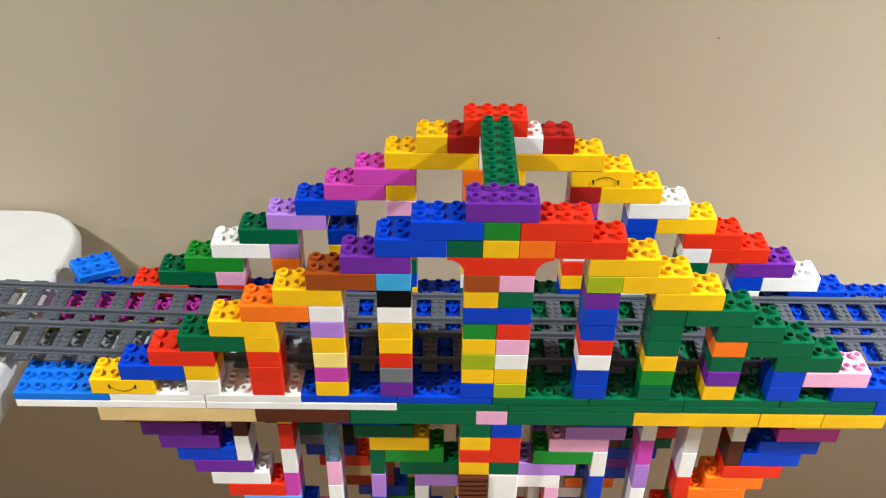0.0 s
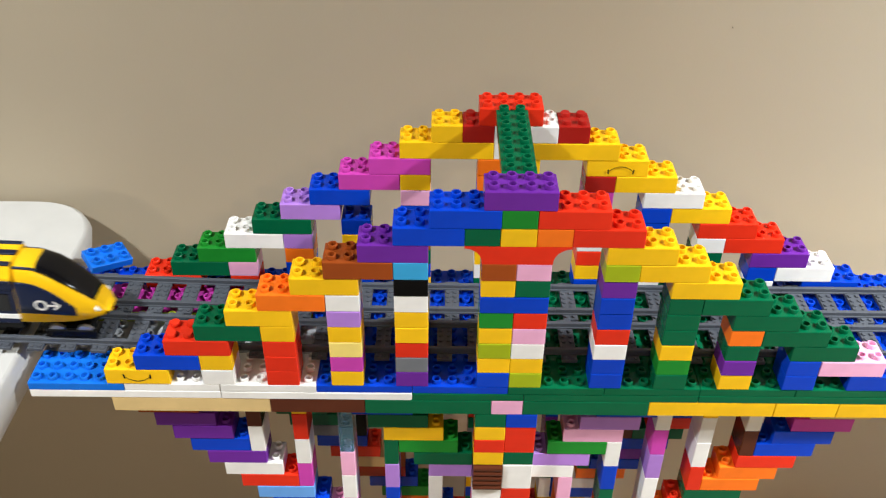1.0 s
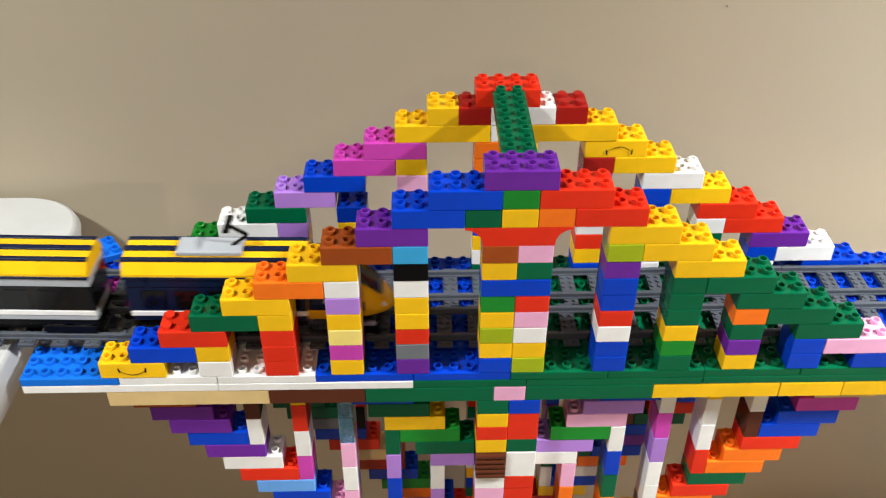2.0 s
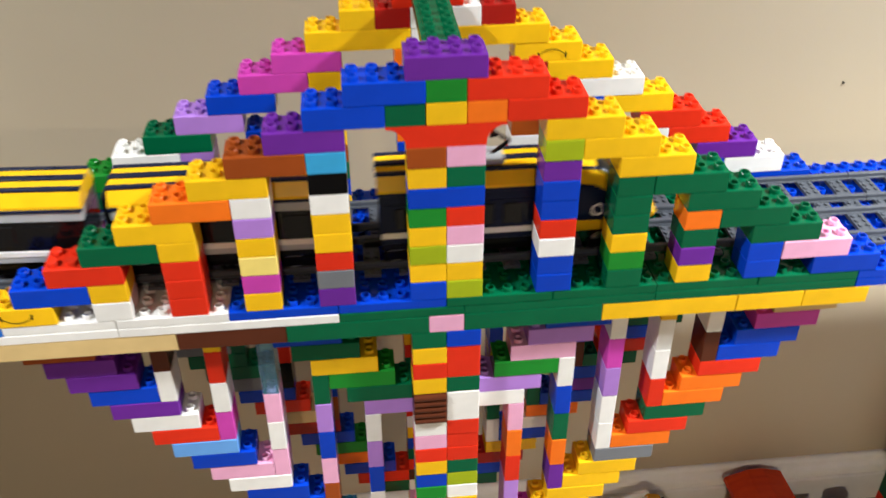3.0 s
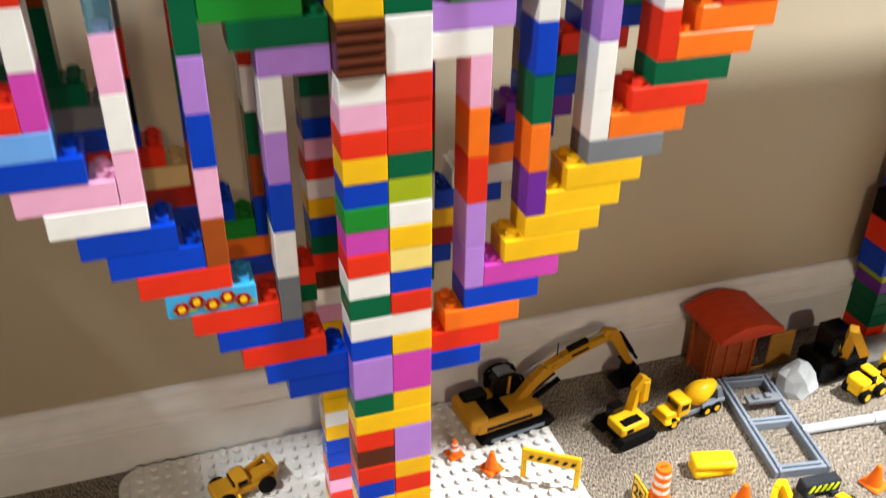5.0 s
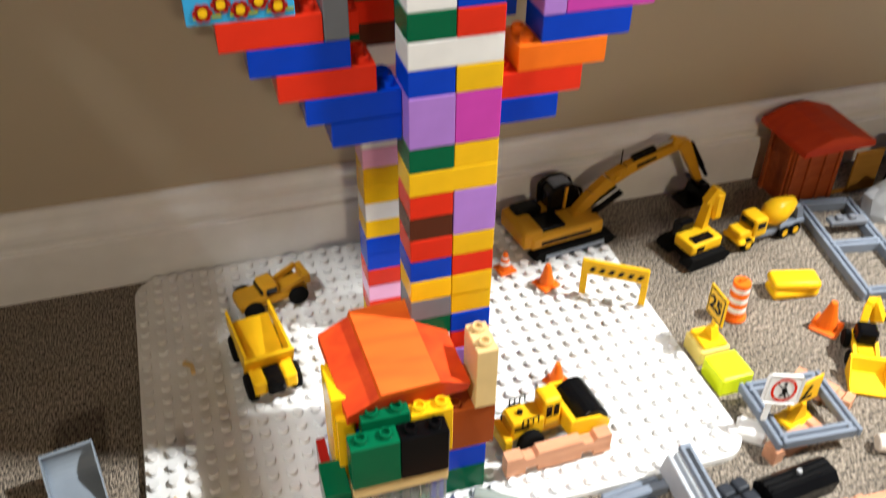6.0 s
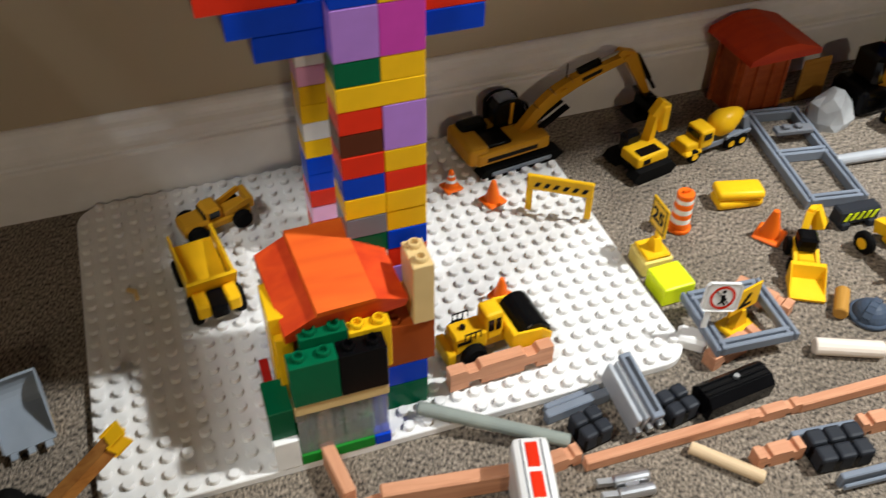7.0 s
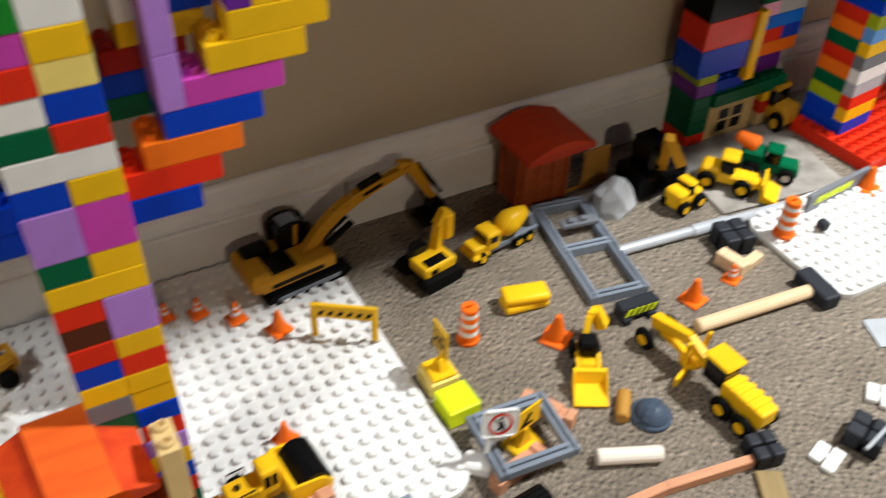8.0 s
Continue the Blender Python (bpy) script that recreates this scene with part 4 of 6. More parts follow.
# yellow sacks
for k, (dz, turn) in enumerate(((0.0, -8), (0.011, -14))):
    simple("toy_sack", "flat yellow plastic sack stacked on the carpet", "toy sack", at_floor(0.415, 0.104, dz, turn), lambda bm: box(bm, -0.026, 0.026, -0.013, 0.013, 0, 0.0112, 0.0045, seg=3), CAT, "yellow sacks", True)


# speed sign on its yellow foot with a neon block
def speed_sign(at):
    s = thing("speed_sign", "yellow toy speed sign reading 25 on a yellow foot", "toy sign", at)
    bm = bmesh.new()
    box(bm, -0.016, 0.016, -0.016, 0.016, 0.0, 0.019, 0.0015)
    part("block", bm, PL["y"], s, "pale yellow block")
    bm = bmesh.new()
    box(bm, -0.014, 0.014, -0.013, 0.013, 0.019, 0.023, 0.001)
    prism(bm, [(-0.008, 0.023), (0.008, 0.023), (0.003, 0.036), (-0.003, 0.036)], -0.002, 0.006)
    box(bm, -0.002, 0.002, 0.000, 0.003, 0.034, 0.046, 0.0005)
    part("foot", bm, CAT, s, "yellow foot")
    bm = bmesh.new()
    m = Matrix.Translation((0, 0.0005, 0.062))
    box(bm, -0.0145, 0.0145, -0.001, 0.0012, -0.0170, 0.0170, 0.0006, m)
    board = part("board", bm, CAT, s, "yellow upright board")
    bm = bmesh.new()
    for x0, x1, z0, z1 in ((-0.0128, 0.0128, 0.0142, 0.0152), (-0.0128, 0.0128, -0.0152, -0.0142), (-0.0128, -0.0118, -0.0142, 0.0142), (0.0118, 0.0128, -0.0142, 0.0142)):
        box(bm, x0, x1, -0.0014, -0.0009, z0, z1, 0.0, m)
    part("border", bm, INK, board, "thin black border")
    cu = bpy.data.curves.new("speed_text", "FONT")
    cu.body, cu.size, cu.align_x, cu.align_y, cu.extrude, cu.offset = "25", 0.0205, "CENTER", "CENTER", 0.0002, 0.0004
    tx = new("numerals", cu)
    tx.data.materials.append(INK)
    tx.parent = board
    tx.matrix_basis = pose(0, -0.0012, 0.062, 90, 0, 0)
    tagged(tx, "black numerals 25")
    return s


speed_sign(at_floor(0.280, 0.047, 0, -90))
simple("neon_block", "neon yellow plastic block on the carpet", "toy block", at_floor(0.279, 0.007, 0, 2), lambda bm: box(bm, -0.017, 0.017, -0.017, 0.017, 0, 0.022, 0.002, seg=2), NEON)


# backhoe loader seen from behind its bucket
def loader(at, label):
    l = thing("toy_loader", label, "toy loader", at)
    bm = bmesh.new()
    box(bm, -0.020, 0.022, -0.010, 0.010, 0.008, 0.022, 0.002)
    part("body", bm, CAT, l)
    bm = bmesh.new()
    box(bm, -0.012, 0.010, -0.011, 0.011, 0.022, 0.042, 0.003)
    part("cab", bm, TURF, l, "black cab")
    bm = bmesh.new()
    prism(bm, [(0.030, 0.002), (0.064, 0.0), (0.066, 0.005), (0.038, 0.010), (0.034, 0.026), (0.028, 0.026)], -0.019, 0.019)
    bucket = part("bucket", bm, CAT, l, "wide yellow bucket")
    for s in (-1, 1):
        bm = bmesh.new()
        prism(bm, [(0.030, 0.002), (0.064, 0.001), (0.034, 0.026)], s * 0.0185 - 0.0008, s * 0.0185 + 0.0008)
        part("bucket_side", bm, CAT, bucket)
        bm = bmesh.new()
        limb(bm, (0.004, s * 0.012, 0.024), (0.034, s * 0.012, 0.016), 0.004, 0.005)
        part("lift_arm", bm, CAT, l)
    bm = bmesh.new()
    limb(bm, (-0.018, 0, 0.020), (-0.034, 0.004, 0.046), 0.008, 0.010)
    limb(bm, (-0.034, 0.004, 0.046), (-0.050, 0.014, 0.040), 0.007, 0.008)
    limb(bm, (-0.050, 0.013, 0.041), (-0.046, 0.024, 0.018), 0.014, 0.012, 0.016, 0.014)
    part("backhoe", bm, CAT, l, "folded yellow backhoe")
    for x, r in ((-0.014, 0.011), (0.018, 0.009)):
        for s in (-1, 1):
            wheel(l, x, s * 0.014, r, 0.007, TYRE)
    return l


loader(at_floor(0.425, 0.002, 0, -118) @ Matrix.Diagonal((0.88, 0.88, 0.88, 1)), "yellow toy backhoe loader with wide front bucket")


# square frame holding two signs
grey_frame(pose(0.274, -0.087, 0.016, 0, 0, -4), 0.070, 0.062, 1, 0.010, "grey square plastic frame resting on wooden pieces")
def wood_piece(at, l, w, h, label="notched salmon wooden rail piece", mat=SALMON, notch=True, group="wooden rail pieces"):
    def build(bm):
        if notch:
            prof = [(0, 0), (l * 0.18, 0), (l * 0.18, h * 0.3), (l * 0.3, h * 0.3), (l * 0.3, 0), (l * 0.72, 0), (l * 0.72, h * 0.3), (l * 0.84, h * 0.3), (l * 0.84, 0), (l, 0), (l, h), (l * 0.86, h), (l * 0.83, h * 0.8), (l * 0.74, h * 0.8), (l * 0.71, h), (l * 0.3, h), (l * 0.27, h * 0.8), (l * 0.18, h * 0.8), (l * 0.15, h), (0, h)]
            prism(bm, prof, 0, w)
        else:
            box(bm, 0, l, 0, w, 0, h, min(w, h) * 0.12)
    return simple("wooden_rail_piece", label, "wooden toy", at, build, mat, group)


wood_piece(at_floor(0.267, -0.095, 0, 14), 0.060, 0.014, 0.016)
wood_piece(at_floor(0.335, -0.016, 0, -58), 0.055, 0.014, 0.016)
wood_piece(at_floor(0.035, -0.052, P0, 2), 0.096, 0.011, 0.022)
simple("white_block", "small white plastic block on the carpet", "toy block", at_floor(0.265, -0.060, 0, -40), lambda bm: box(bm, -0.014, 0.014, -0.010, 0.010, 0, 0.015, 0.003), PL["W"])


def round_sign(at):
    s = thing("warning_sign", "white round-edged toy sign with a red ring on a stick", "toy sign", at)
    bm = bmesh.new()
    box(bm, -0.018, 0.018, -0.0012, 0.0012, 0.020, 0.050, 0.003)
    box(bm, -0.012, -0.006, -0.001, 0.001, 0.0, 0.022, 0.0005)
    board = part("board", bm, PL["W"], s)
    bm = bmesh.new()
    n = 24
    for i in range(n):
        a0, a1 = 2 * math.pi * i / n, 2 * math.pi * (i + 1) / n
        bm.faces.new([bm.verts.new((r * math.cos(a), -0.0016, 0.035 + r * math.sin(a))) for r, a in ((0.0100, a0), (0.0100, a1), (0.0126, a1), (0.0126, a0))])
    part("ring", bm, PL["R"], board, "red ring")
    bm = bmesh.new()
    for xa, za, xb, zb, w_ in ((0.0, 0.038, 0.001, 0.031, 0.004), (0.001, 0.031, 0.004, 0.027, 0.0018), (0.001, 0.031, -0.003, 0.028, 0.0018), (0.0, 0.037, 0.004, 0.033, 0.0015), (-0.008, 0.042, 0.008, 0.028, 0.0012)):
        limb(bm, (xa, -0.0016, za), (xb, -0.0016, zb), 0.0003, w_)
    cyl(bm, 0.0018, 0.0004, Matrix.Translation((0, -0.0014, 0.0415)) @ Matrix.Rotation(radians(90), 4, "X"), 10)
    part("pictogram", bm, INK, board, "plain dark walking shape crossed out")
    return s


round_sign(pose(0.278, -0.066, 0.024, -8, 6, -14) @ Matrix.Diagonal((0.92, 1, 1, 1)))


def work_sign(at):
    s = thing("work_sign", "orange toy road work sign on a yellow foot", "toy sign", at)
    bm = bmesh.new()
    box(bm, -0.017, 0.017, -0.001, 0.001, 0.022, 0.048, 0.001)
    board = part("board", bm, CAT, s, "amber board")
    bm = bmesh.new()
    limb(bm, (-0.004, -0.0013, 0.030), (0.004, -0.0013, 0.041), 0.0003, 0.004)
    limb(bm, (-0.007, -0.0013, 0.029), (0.007, -0.0013, 0.029), 0.0003, 0.003)
    part("pictogram", bm, INK, board, "plain dark sign shape")
    bm = bmesh.new()
    box(bm, -0.014, 0.014, -0.012, 0.012, 0, 0.005, 0.001)
    prism(bm, [(-0.008, 0.005), (0.008, 0.005), (0.002, 0.024), (-0.002, 0.024)], -0.003, 0.004)
    part("foot", bm, CAT, s, "yellow foot")
    return s


work_sign(at_floor(0.315, -0.056, 0.0, 14) @ Matrix.Diagonal((1.1, 1.1, 1.12, 1)))


# road roller on the plate
def roller(at):
    r = thing("toy_roller", "yellow toy soil compactor with black front drum", "toy roller", at)
    bm = bmesh.new()
    box(bm, -0.046, -0.014, -0.011, 0.011, 0.014, 0.032, 0.002)
    box(bm, -0.054, -0.046, -0.014, 0.014, 0.006, 0.020, 0.001)
    box(bm, -0.016, 0.012, -0.006, 0.006, 0.008, 0.018, 0.001)
    body = part("body", bm, CAT, r)
    bm = bmesh.new()
    box(bm, -0.044, -0.030, -0.0116, -0.0110, 0.025, 0.028)
    part("decal", bm, INK, body)
    bm = bmesh.new()
    cyl(bm, 0.0025, 0.003, Matrix.Translation((-0.034, 0, 0.032)), 10)
    part("cap", bm, INK, body)
    bm = bmesh.new()
    box(bm, -0.016, 0.002, -0.010, 0.010, 0.018, 0.046, 0.003, seg=2)
    cab = part("cab", bm, CAT, r, "yellow cab")
    for s in (-1, 1):
        for x0, x1 in ((-0.0135, -0.008), (-0.006, -0.001)):
            bm = bmesh.new()
            box(bm, x0, x1, s * 0.0102 - 0.0005, s * 0.0102 + 0.0005, 0.029, 0.041, 0.0004)
            part("window", bm, GLASS, cab)
        bm = bmesh.new()
        for x in (-0.038, -0.033, -0.028, -0.023):
            box(bm, x, x + 0.001, s * 0.013 - 0.0004, s * 0.013 + 0.0004, 0.030, 0.037)
        box(bm, -0.038, -0.022, s * 0.013 - 0.0005, s * 0.013 + 0.0005, 0.0365, 0.0375)
        part("hand_rail", bm, INK, body, "thin black rail")
        wheel(r, -0.030, s * 0.016, 0.0125, 0.009, TYRE)
    bm = bmesh.new()
    box(bm, 0.004, 0.010, -0.024, 0.024, 0.012, 0.030, 0.001)
    for s in (-1, 1):
        prism(bm, [(0.006, 0.010), (0.042, 0.008), (0.044, 0.018), (0.034, 0.026), (0.008, 0.030)], s * 0.023 - 0.0012, s * 0.023 + 0.0012)
    part("drum_frame", bm, CAT, r, "yellow drum frame")
    bm = bmesh.new()
    cyl(bm, 0.0165, 0.043, Matrix.Translation((0.028, 0.0215, 0.0165)) @ Matrix.Rotation(radians(90), 4, "X"), 24, bevel=0.0012)
    part("drum", bm, TURF, r, "black roller drum")
    return r


roller(at_floor(0.091, -0.013, P0, 6) @ Matrix.Diagonal((0.98, 1.0, 1.12, 1)))


# dump truck and small pickup machine
def dump_truck(at):
    d = thing("dump_truck", "yellow toy dump truck with empty tipping bed", "toy truck", at)
    bm = bmesh.new()
    box(bm, -0.030, 0.040, -0.012, 0.012, 0.010, 0.020, 0.001)
    part("chassis", bm, TYRE, d, "black chassis")
    bm = bmesh.new()
    box(bm, 0.020, 0.048, -0.020, -0.008, 0.014, 0.030, 0.002)
    box(bm, 0.020, 0.048, 0.008, 0.020, 0.014, 0.030, 0.002)
    box(bm, 0.018, 0.024, -0.018, 0.018, 0.018, 0.036, 0.001)
    part("cab_side", bm, CAT, d, "yellow cab sides")
    bm = bmesh.new()
    box(bm, 0.024, 0.050, -0.008, 0.008, 0.012, 0.027, 0.002)
    part("hood", bm, TURF, d, "black hood and grille")
    # open bed: floor and four sloping sides, each with thickness
    bm = bmesh.new()
    limb(bm, (-0.040, 0, 0.030), (0.020, 0, 0.018), 0.036, 0.003)
    limb(bm, (0.019, 0, 0.018), (0.032, 0, 0.046), 0.046, 0.003)
    for s in (-1, 1):
        prism(bm, [(-0.042, 0.028), (0.020, 0.017), (0.032, 0.046), (-0.044, 0.043)], s * 0.0205 - 0.0013, s * 0.0205 + 0.0013)
    part("tipping_bed", bm, CAT, d, "open yellow tipping bed")
    for x in (-0.022, 0.032):
        for s in (-1, 1):
            wheel(d, x, s * 0.020, 0.0135, 0.010, TYRE)
    return d


dump_truck(at_floor(-0.141, 0.134, P0, -82))


def pickup(at):
    d = thing("toy_off_roader", "ochre toy off-road vehicle with open back", "toy vehicle", at)
    bm = bmesh.new()
    box(bm, -0.036, 0.036, -0.013, 0.013, 0.008, 0.018, 0.002)
    box(bm, 0.006, 0.036, -0.014, 0.014, 0.016, 0.022, 0.003)
    box(bm, -0.006, 0.012, -0.012, 0.012, 0.018, 0.032, 0.003)
    body = part("body", bm, AMBER, d)
    bm = bmesh.new()
    box(bm, 0.0095, 0.0135, -0.010, 0.010, 0.021, 0.029, 0.001)
    for s in (-1, 1):
        box(bm, -0.003, 0.008, s * 0.0122 - 0.0005, s * 0.0122 + 0.0005, 0.022, 0.029)
    part("window", bm, GLASS, body)
    bm = bmesh.new()
    for s in (-1, 1):
        limb(bm, (-0.008, s * 0.010, 0.020), (-0.034, s * 0.012, 0.028), 0.003, 0.006)
    box(bm, -0.040, -0.034, -0.013, 0.013, 0.018, 0.030, 0.001)
    part("rear_frame", bm, AMBER, d)
    for x in (-0.024, 0.024):
        for s in (-1, 1):
            wheel(d, x, s * 0.0155, 0.0105, 0.007, TYRE)
    return d


pickup(at_floor(-0.121, 0.225, P0, 196))
simple("twig_piece", "small tan plastic scrap on the plate", "scrap", at_floor(-0.208, 0.153, P0, 0), lambda bm: (limb(bm, (-0.006, 0.006, 0.002), (0.001, 0.001, 0.002), 0.004, 0.003), limb(bm, (0.001, 0.001, 0.002), (0.002, -0.010, 0.002), 0.004, 0.003)), PL["T"])

# grey loader bucket lying on the carpet
SCOOP = [(0.036 + 0.020 * math.sin(radians(k * 15)), 0.024 - 0.024 * math.cos(radians(k * 15))) for k in range(9)]


def bucket_build(bm):
    """A scoop: flat lip and rounded back, bent from one sheet."""
    inner = [(0.036 + 0.0175 * math.sin(radians(k * 15)), 0.024 - 0.0215 * math.cos(radians(k * 15))) for k in range(9)]
    prism(bm, [(-0.004, 0.0)] + SCOOP + inner[::-1] + [(-0.004, 0.0015)], -0.032, 0.032)


BUCKETGREY = plastic("bucket_grey", (0.26, 0.30, 0.35), rough=0.3)
b_ = thing("loader_bucket", "loose grey toy loader bucket on the carpet", "toy part", at_floor(-0.304, 0.010, 0.009, 100, 0, -6) @ Matrix.Diagonal((0.95, 0.62, 0.8, 1)))
bm = bmesh.new()
bucket_build(bm)
part("shell", bm, BUCKETGREY, b_)
for s in (-1, 1):
    bm = bmesh.new()
    prism(bm, [(-0.002, 0.0)] + SCOOP + [(0.030, 0.030), (0.004, 0.010)], s * 0.0331 - 0.001, s * 0.0331 + 0.001)
    part("cheek", bm, BUCKETGREY, b_)
for y in (-0.022, 0.0, 0.022):
    bm = bmesh.new()
    box(bm, -0.011, -0.0041, y - 0.005, y + 0.005, 0.0, 0.002, 0.0006)
    part("tooth", bm, BUCKETGREY, b_)
bm = bmesh.new()
box(bm, 0.004, 0.030, -0.034, 0.034, -0.006, 0.0, 0.001)
part("mount", bm, CAT, b_, "yellow mount under the shell")
bm = bmesh.new()
box(bm, 0.010, 0.024, -0.010, 0.010, -0.011, -0.006, 0.001)
part("bracket", bm, TURF, b_)


# large yellow digger close to the camera
def big_digger(at):
    d = thing("large_toy_digger", "large yellow toy digger with black arm joint and wooden boom", "toy excavator", at)
    bm = bmesh.new()
    turn = Matrix.Translation((0.040, -0.020, 0)) @ Matrix.Rotation(radians(-23), 4, "Z")
    box(bm, 0.0, 0.105, -0.075, 0.0, 0.012, 0.042, 0.006, turn, seg=2)
    box(bm, 0.030, 0.075, -0.060, -0.010, 0.040, 0.047, 0.003, turn, seg=2)
    part("body", bm, CAT, d)
    for y in (-0.066, -0.012):
        bm = bmesh.new()
        box(bm, -0.006, 0.108, y - 0.010, y + 0.010, 0.0, 0.018, 0.007, turn, seg=2)
        part("crawler_track", bm, TYRE, d, "black crawler track")
    bm = bmesh.new()
    box(bm, -0.006, 0.050, -0.036, -0.004, 0.006, 0.042, 0.010, seg=3)
    r = bmesh.ops.create_icosphere(bm, subdivisions=3, radius=0.0145)
    bmesh.ops.translate(bm, verts=r["verts"], vec=(-0.013, 0.008, 0.030))
    limb(bm, (0.0, -0.004, 0.036), (0.034, -0.020, 0.036), 0.022, 0.018)
    cyl(bm, 0.017, 0.030, Matrix.Translation((-0.002, -0.002, 0.034)) @ Matrix.Rotation(radians(90), 4, "X"), 18, bevel=0.003)
    cyl(bm, 0.012, 0.020, Matrix.Translation((0.020, 0.004, 0.030)) @ Matrix.Rotation(radians(90), 4, "X"), 18, bevel=0.003)
    part("arm_joint", bm, TYRE, d, "black arm joint")
    p, q = Vector((0.020, -0.012, 0.044)), Vector((0.072, 0.012, 0.076))
    bm = bmesh.new()
    limb(bm, p, q, 0.011, 0.011)
    boom = part("boom", bm, wood_boom, d, "brown wooden boom")
    bm = bmesh.new()
    way = (q - p).normalized()
    across = Vector((-way.y, way.x, 0)).normalized()
    for dy, dz, w_, h_ in ((0.0062, 0, 0.0018, 0.0142), (-0.0062, 0, 0.0018, 0.0142), (0, 0.0062, 0.0142, 0.0018), (0, -0.0062, 0.0142, 0.0018)):
        side = across * dy + Vector((0, 0, dz))
        limb(bm, q - way * 0.004 + side, q + way * 0.010 + side, w_, h_)
    part("boom_end", bm, CAT, boom, "hollow yellow boom end")
    return d


wood_boom = wood("brown_boom_wood", (0.26, 0.10, 0.025), (0.42, 0.19, 0.05), 50)
big_digger(at_floor(-0.302, -0.071, 0, -4))


# pole, black boxes and grey folded part
def pole_build(bm):
    cyl(bm, 0.006, 0.128, Matrix.Rotation(radians(90), 4, "Y"), 16, bevel=0.001)
simple("plastic_pole", "sage grey plastic pole lying on the plate edge", "toy part", pose(0.002, -0.063, 0.0195, 0, 4, -31), pole_build, SAGE)


def cube_cluster(at, nx, ny, label="black plastic cube cluster with rounded edges", s=0.0145, h=0.020):
    c = thing("cube_cluster", label, "toy part", at, "black cube clusters")
    bm = bmesh.new()
    box(bm, 0.001, nx * s - 0.001, 0.001, ny * s - 0.001, 0.0, h * 0.8, 0.001)
    part("core", bm, TURF, c)
    for i in range(nx):
        for j in range(ny):
            bm = bmesh.new()
            box(bm, i * s + 0.0008, (i + 1) * s - 0.0008, j * s + 0.0008, (j + 1) * s - 0.0008, 0.001, h, 0.0025, seg=2)
            part("cube", bm, SLATE, c)
    return c


SLATE = plastic("slate_black_plastic", (0.024, 0.027, 0.034), rough=0.45)
cube_cluster(at_floor(0.121, -0.138, 0, 9), 2, 2)
cube_cluster(at_floor(0.200, -0.140, 0, 9), 2, 2)
simple("grey_bar", "grey plastic beam behind the black cubes", "toy part", at_floor(0.104, -0.102, 0, 6), lambda bm: (box(bm, 0, 0.062, 0, 0.008, 0, 0.012, 0.001), box(bm, 0.004, 0.058, 0.010, 0.016, 0, 0.009, 0.001)), GREYFR)


def folded_part(at):
    f = thing("folded_metal_part", "shiny grey folded toy part leaning upward", "toy part", at)
    for k, (x, lean) in enumerate(((0.006, 0), (0.014, 5), (0.024, 9))):
        bm = bmesh.new()
        box(bm, -0.003, 0.003, 0.0, 0.070, 0.0, 0.024, 0.001, Matrix.Translation((x, 0, 0)) @ Matrix.Rotation(radians(lean), 4, "Y"))
        part("leaf", bm, PL["a"] if k < 2 else GREYFR, f, "flat grey leaf")
    bm = bmesh.new()
    box(bm, 0.018, 0.032, -0.004, 0.074, 0.022, 0.028, 0.001)
    top = part("top_rail", bm, GREYFR, f, "channelled grey rail")
    bm = bmesh.new()
    box(bm, 0.0225, 0.0275, 0.002, 0.068, 0.0278, 0.0285)
    part("channel", bm, SLATE, top, "dark channel")
    bm = bmesh.new()
    for x in (0.006, 0.020, 0.034):
        cyl(bm, 0.004, 0.008, Matrix.Translation((x, -0.006, 0.010)) @ Matrix.Rotation(radians(-90), 4, "X"), 10)
    part("pin", bm, STEEL, f)
    return f


folded_part(pose(0.163, -0.134, 0.001, 12, 0, 3) @ Matrix.Diagonal((0.78, 0.80, 1.12, 1)))


def black_box(at):
    b = thing("black_box_car", "black plastic box with grooved top", "toy part", at)
    bm = bmesh.new()
    prism(bm, [(0.0, 0.0), (0.024, 0.0), (0.026, 0.018), (0.020, 0.025), (0.005, 0.025), (-0.002, 0.018)], -0.066, 0.0, Matrix.Rotation(radians(90), 4, "Z"))
    part("body", bm, TURF, b)
    for y in (0.006, 0.011, 0.017):
        bm = bmesh.new()
        box(bm, 0.001, 0.065, y, y + 0.0022, 0.0245, 0.0268, 0.0006)
        part("ridge", bm, TURF, b)
    bm = bmesh.new()
    cyl(bm, 0.0026, 0.003, Matrix.Translation((0.034, 0.0135, 0.0262)), 8)
    part("knob", bm, STEEL, b, "small shiny knob")
    return b


black_box(at_floor(0.234, -0.141, 0, 6))

# long wooden rails
wood_piece(at_floor(-0.050, -0.136, 0, -8), 0.106, 0.012, 0.022, "thick salmon wooden rail", notch=False)
wood_piece(at_floor(-0.084, -0.073, 0, -82), 0.052, 0.011, 0.022, "thick salmon wooden rail", notch=False)
wood_piece(at_floor(-0.088, -0.140, 0, 4), 0.040, 0.012, 0.012, "salmon wooden rail end", notch=False)
wood_piece(at_floor(0.071, -0.148, 0, 4), 0.044, 0.012, 0.014)
wood_piece(at_floor(0.115, -0.154, 0, -1), 0.150, 0.009, 0.012, "long thin salmon wooden rail", notch=False)
wood_piece(at_floor(0.264, -0.157, 0, -1), 0.050, 0.009, 0.012)
wood_piece(at_floor(0.313, -0.159, 0, -2), 0.090, 0.009, 0.012, "long thin salmon wooden rail", notch=False)
wood_piece(at_floor(0.402, -0.162, 0, -8), 0.092, 0.009, 0.012, "long thin salmon wooden rail", notch=False)
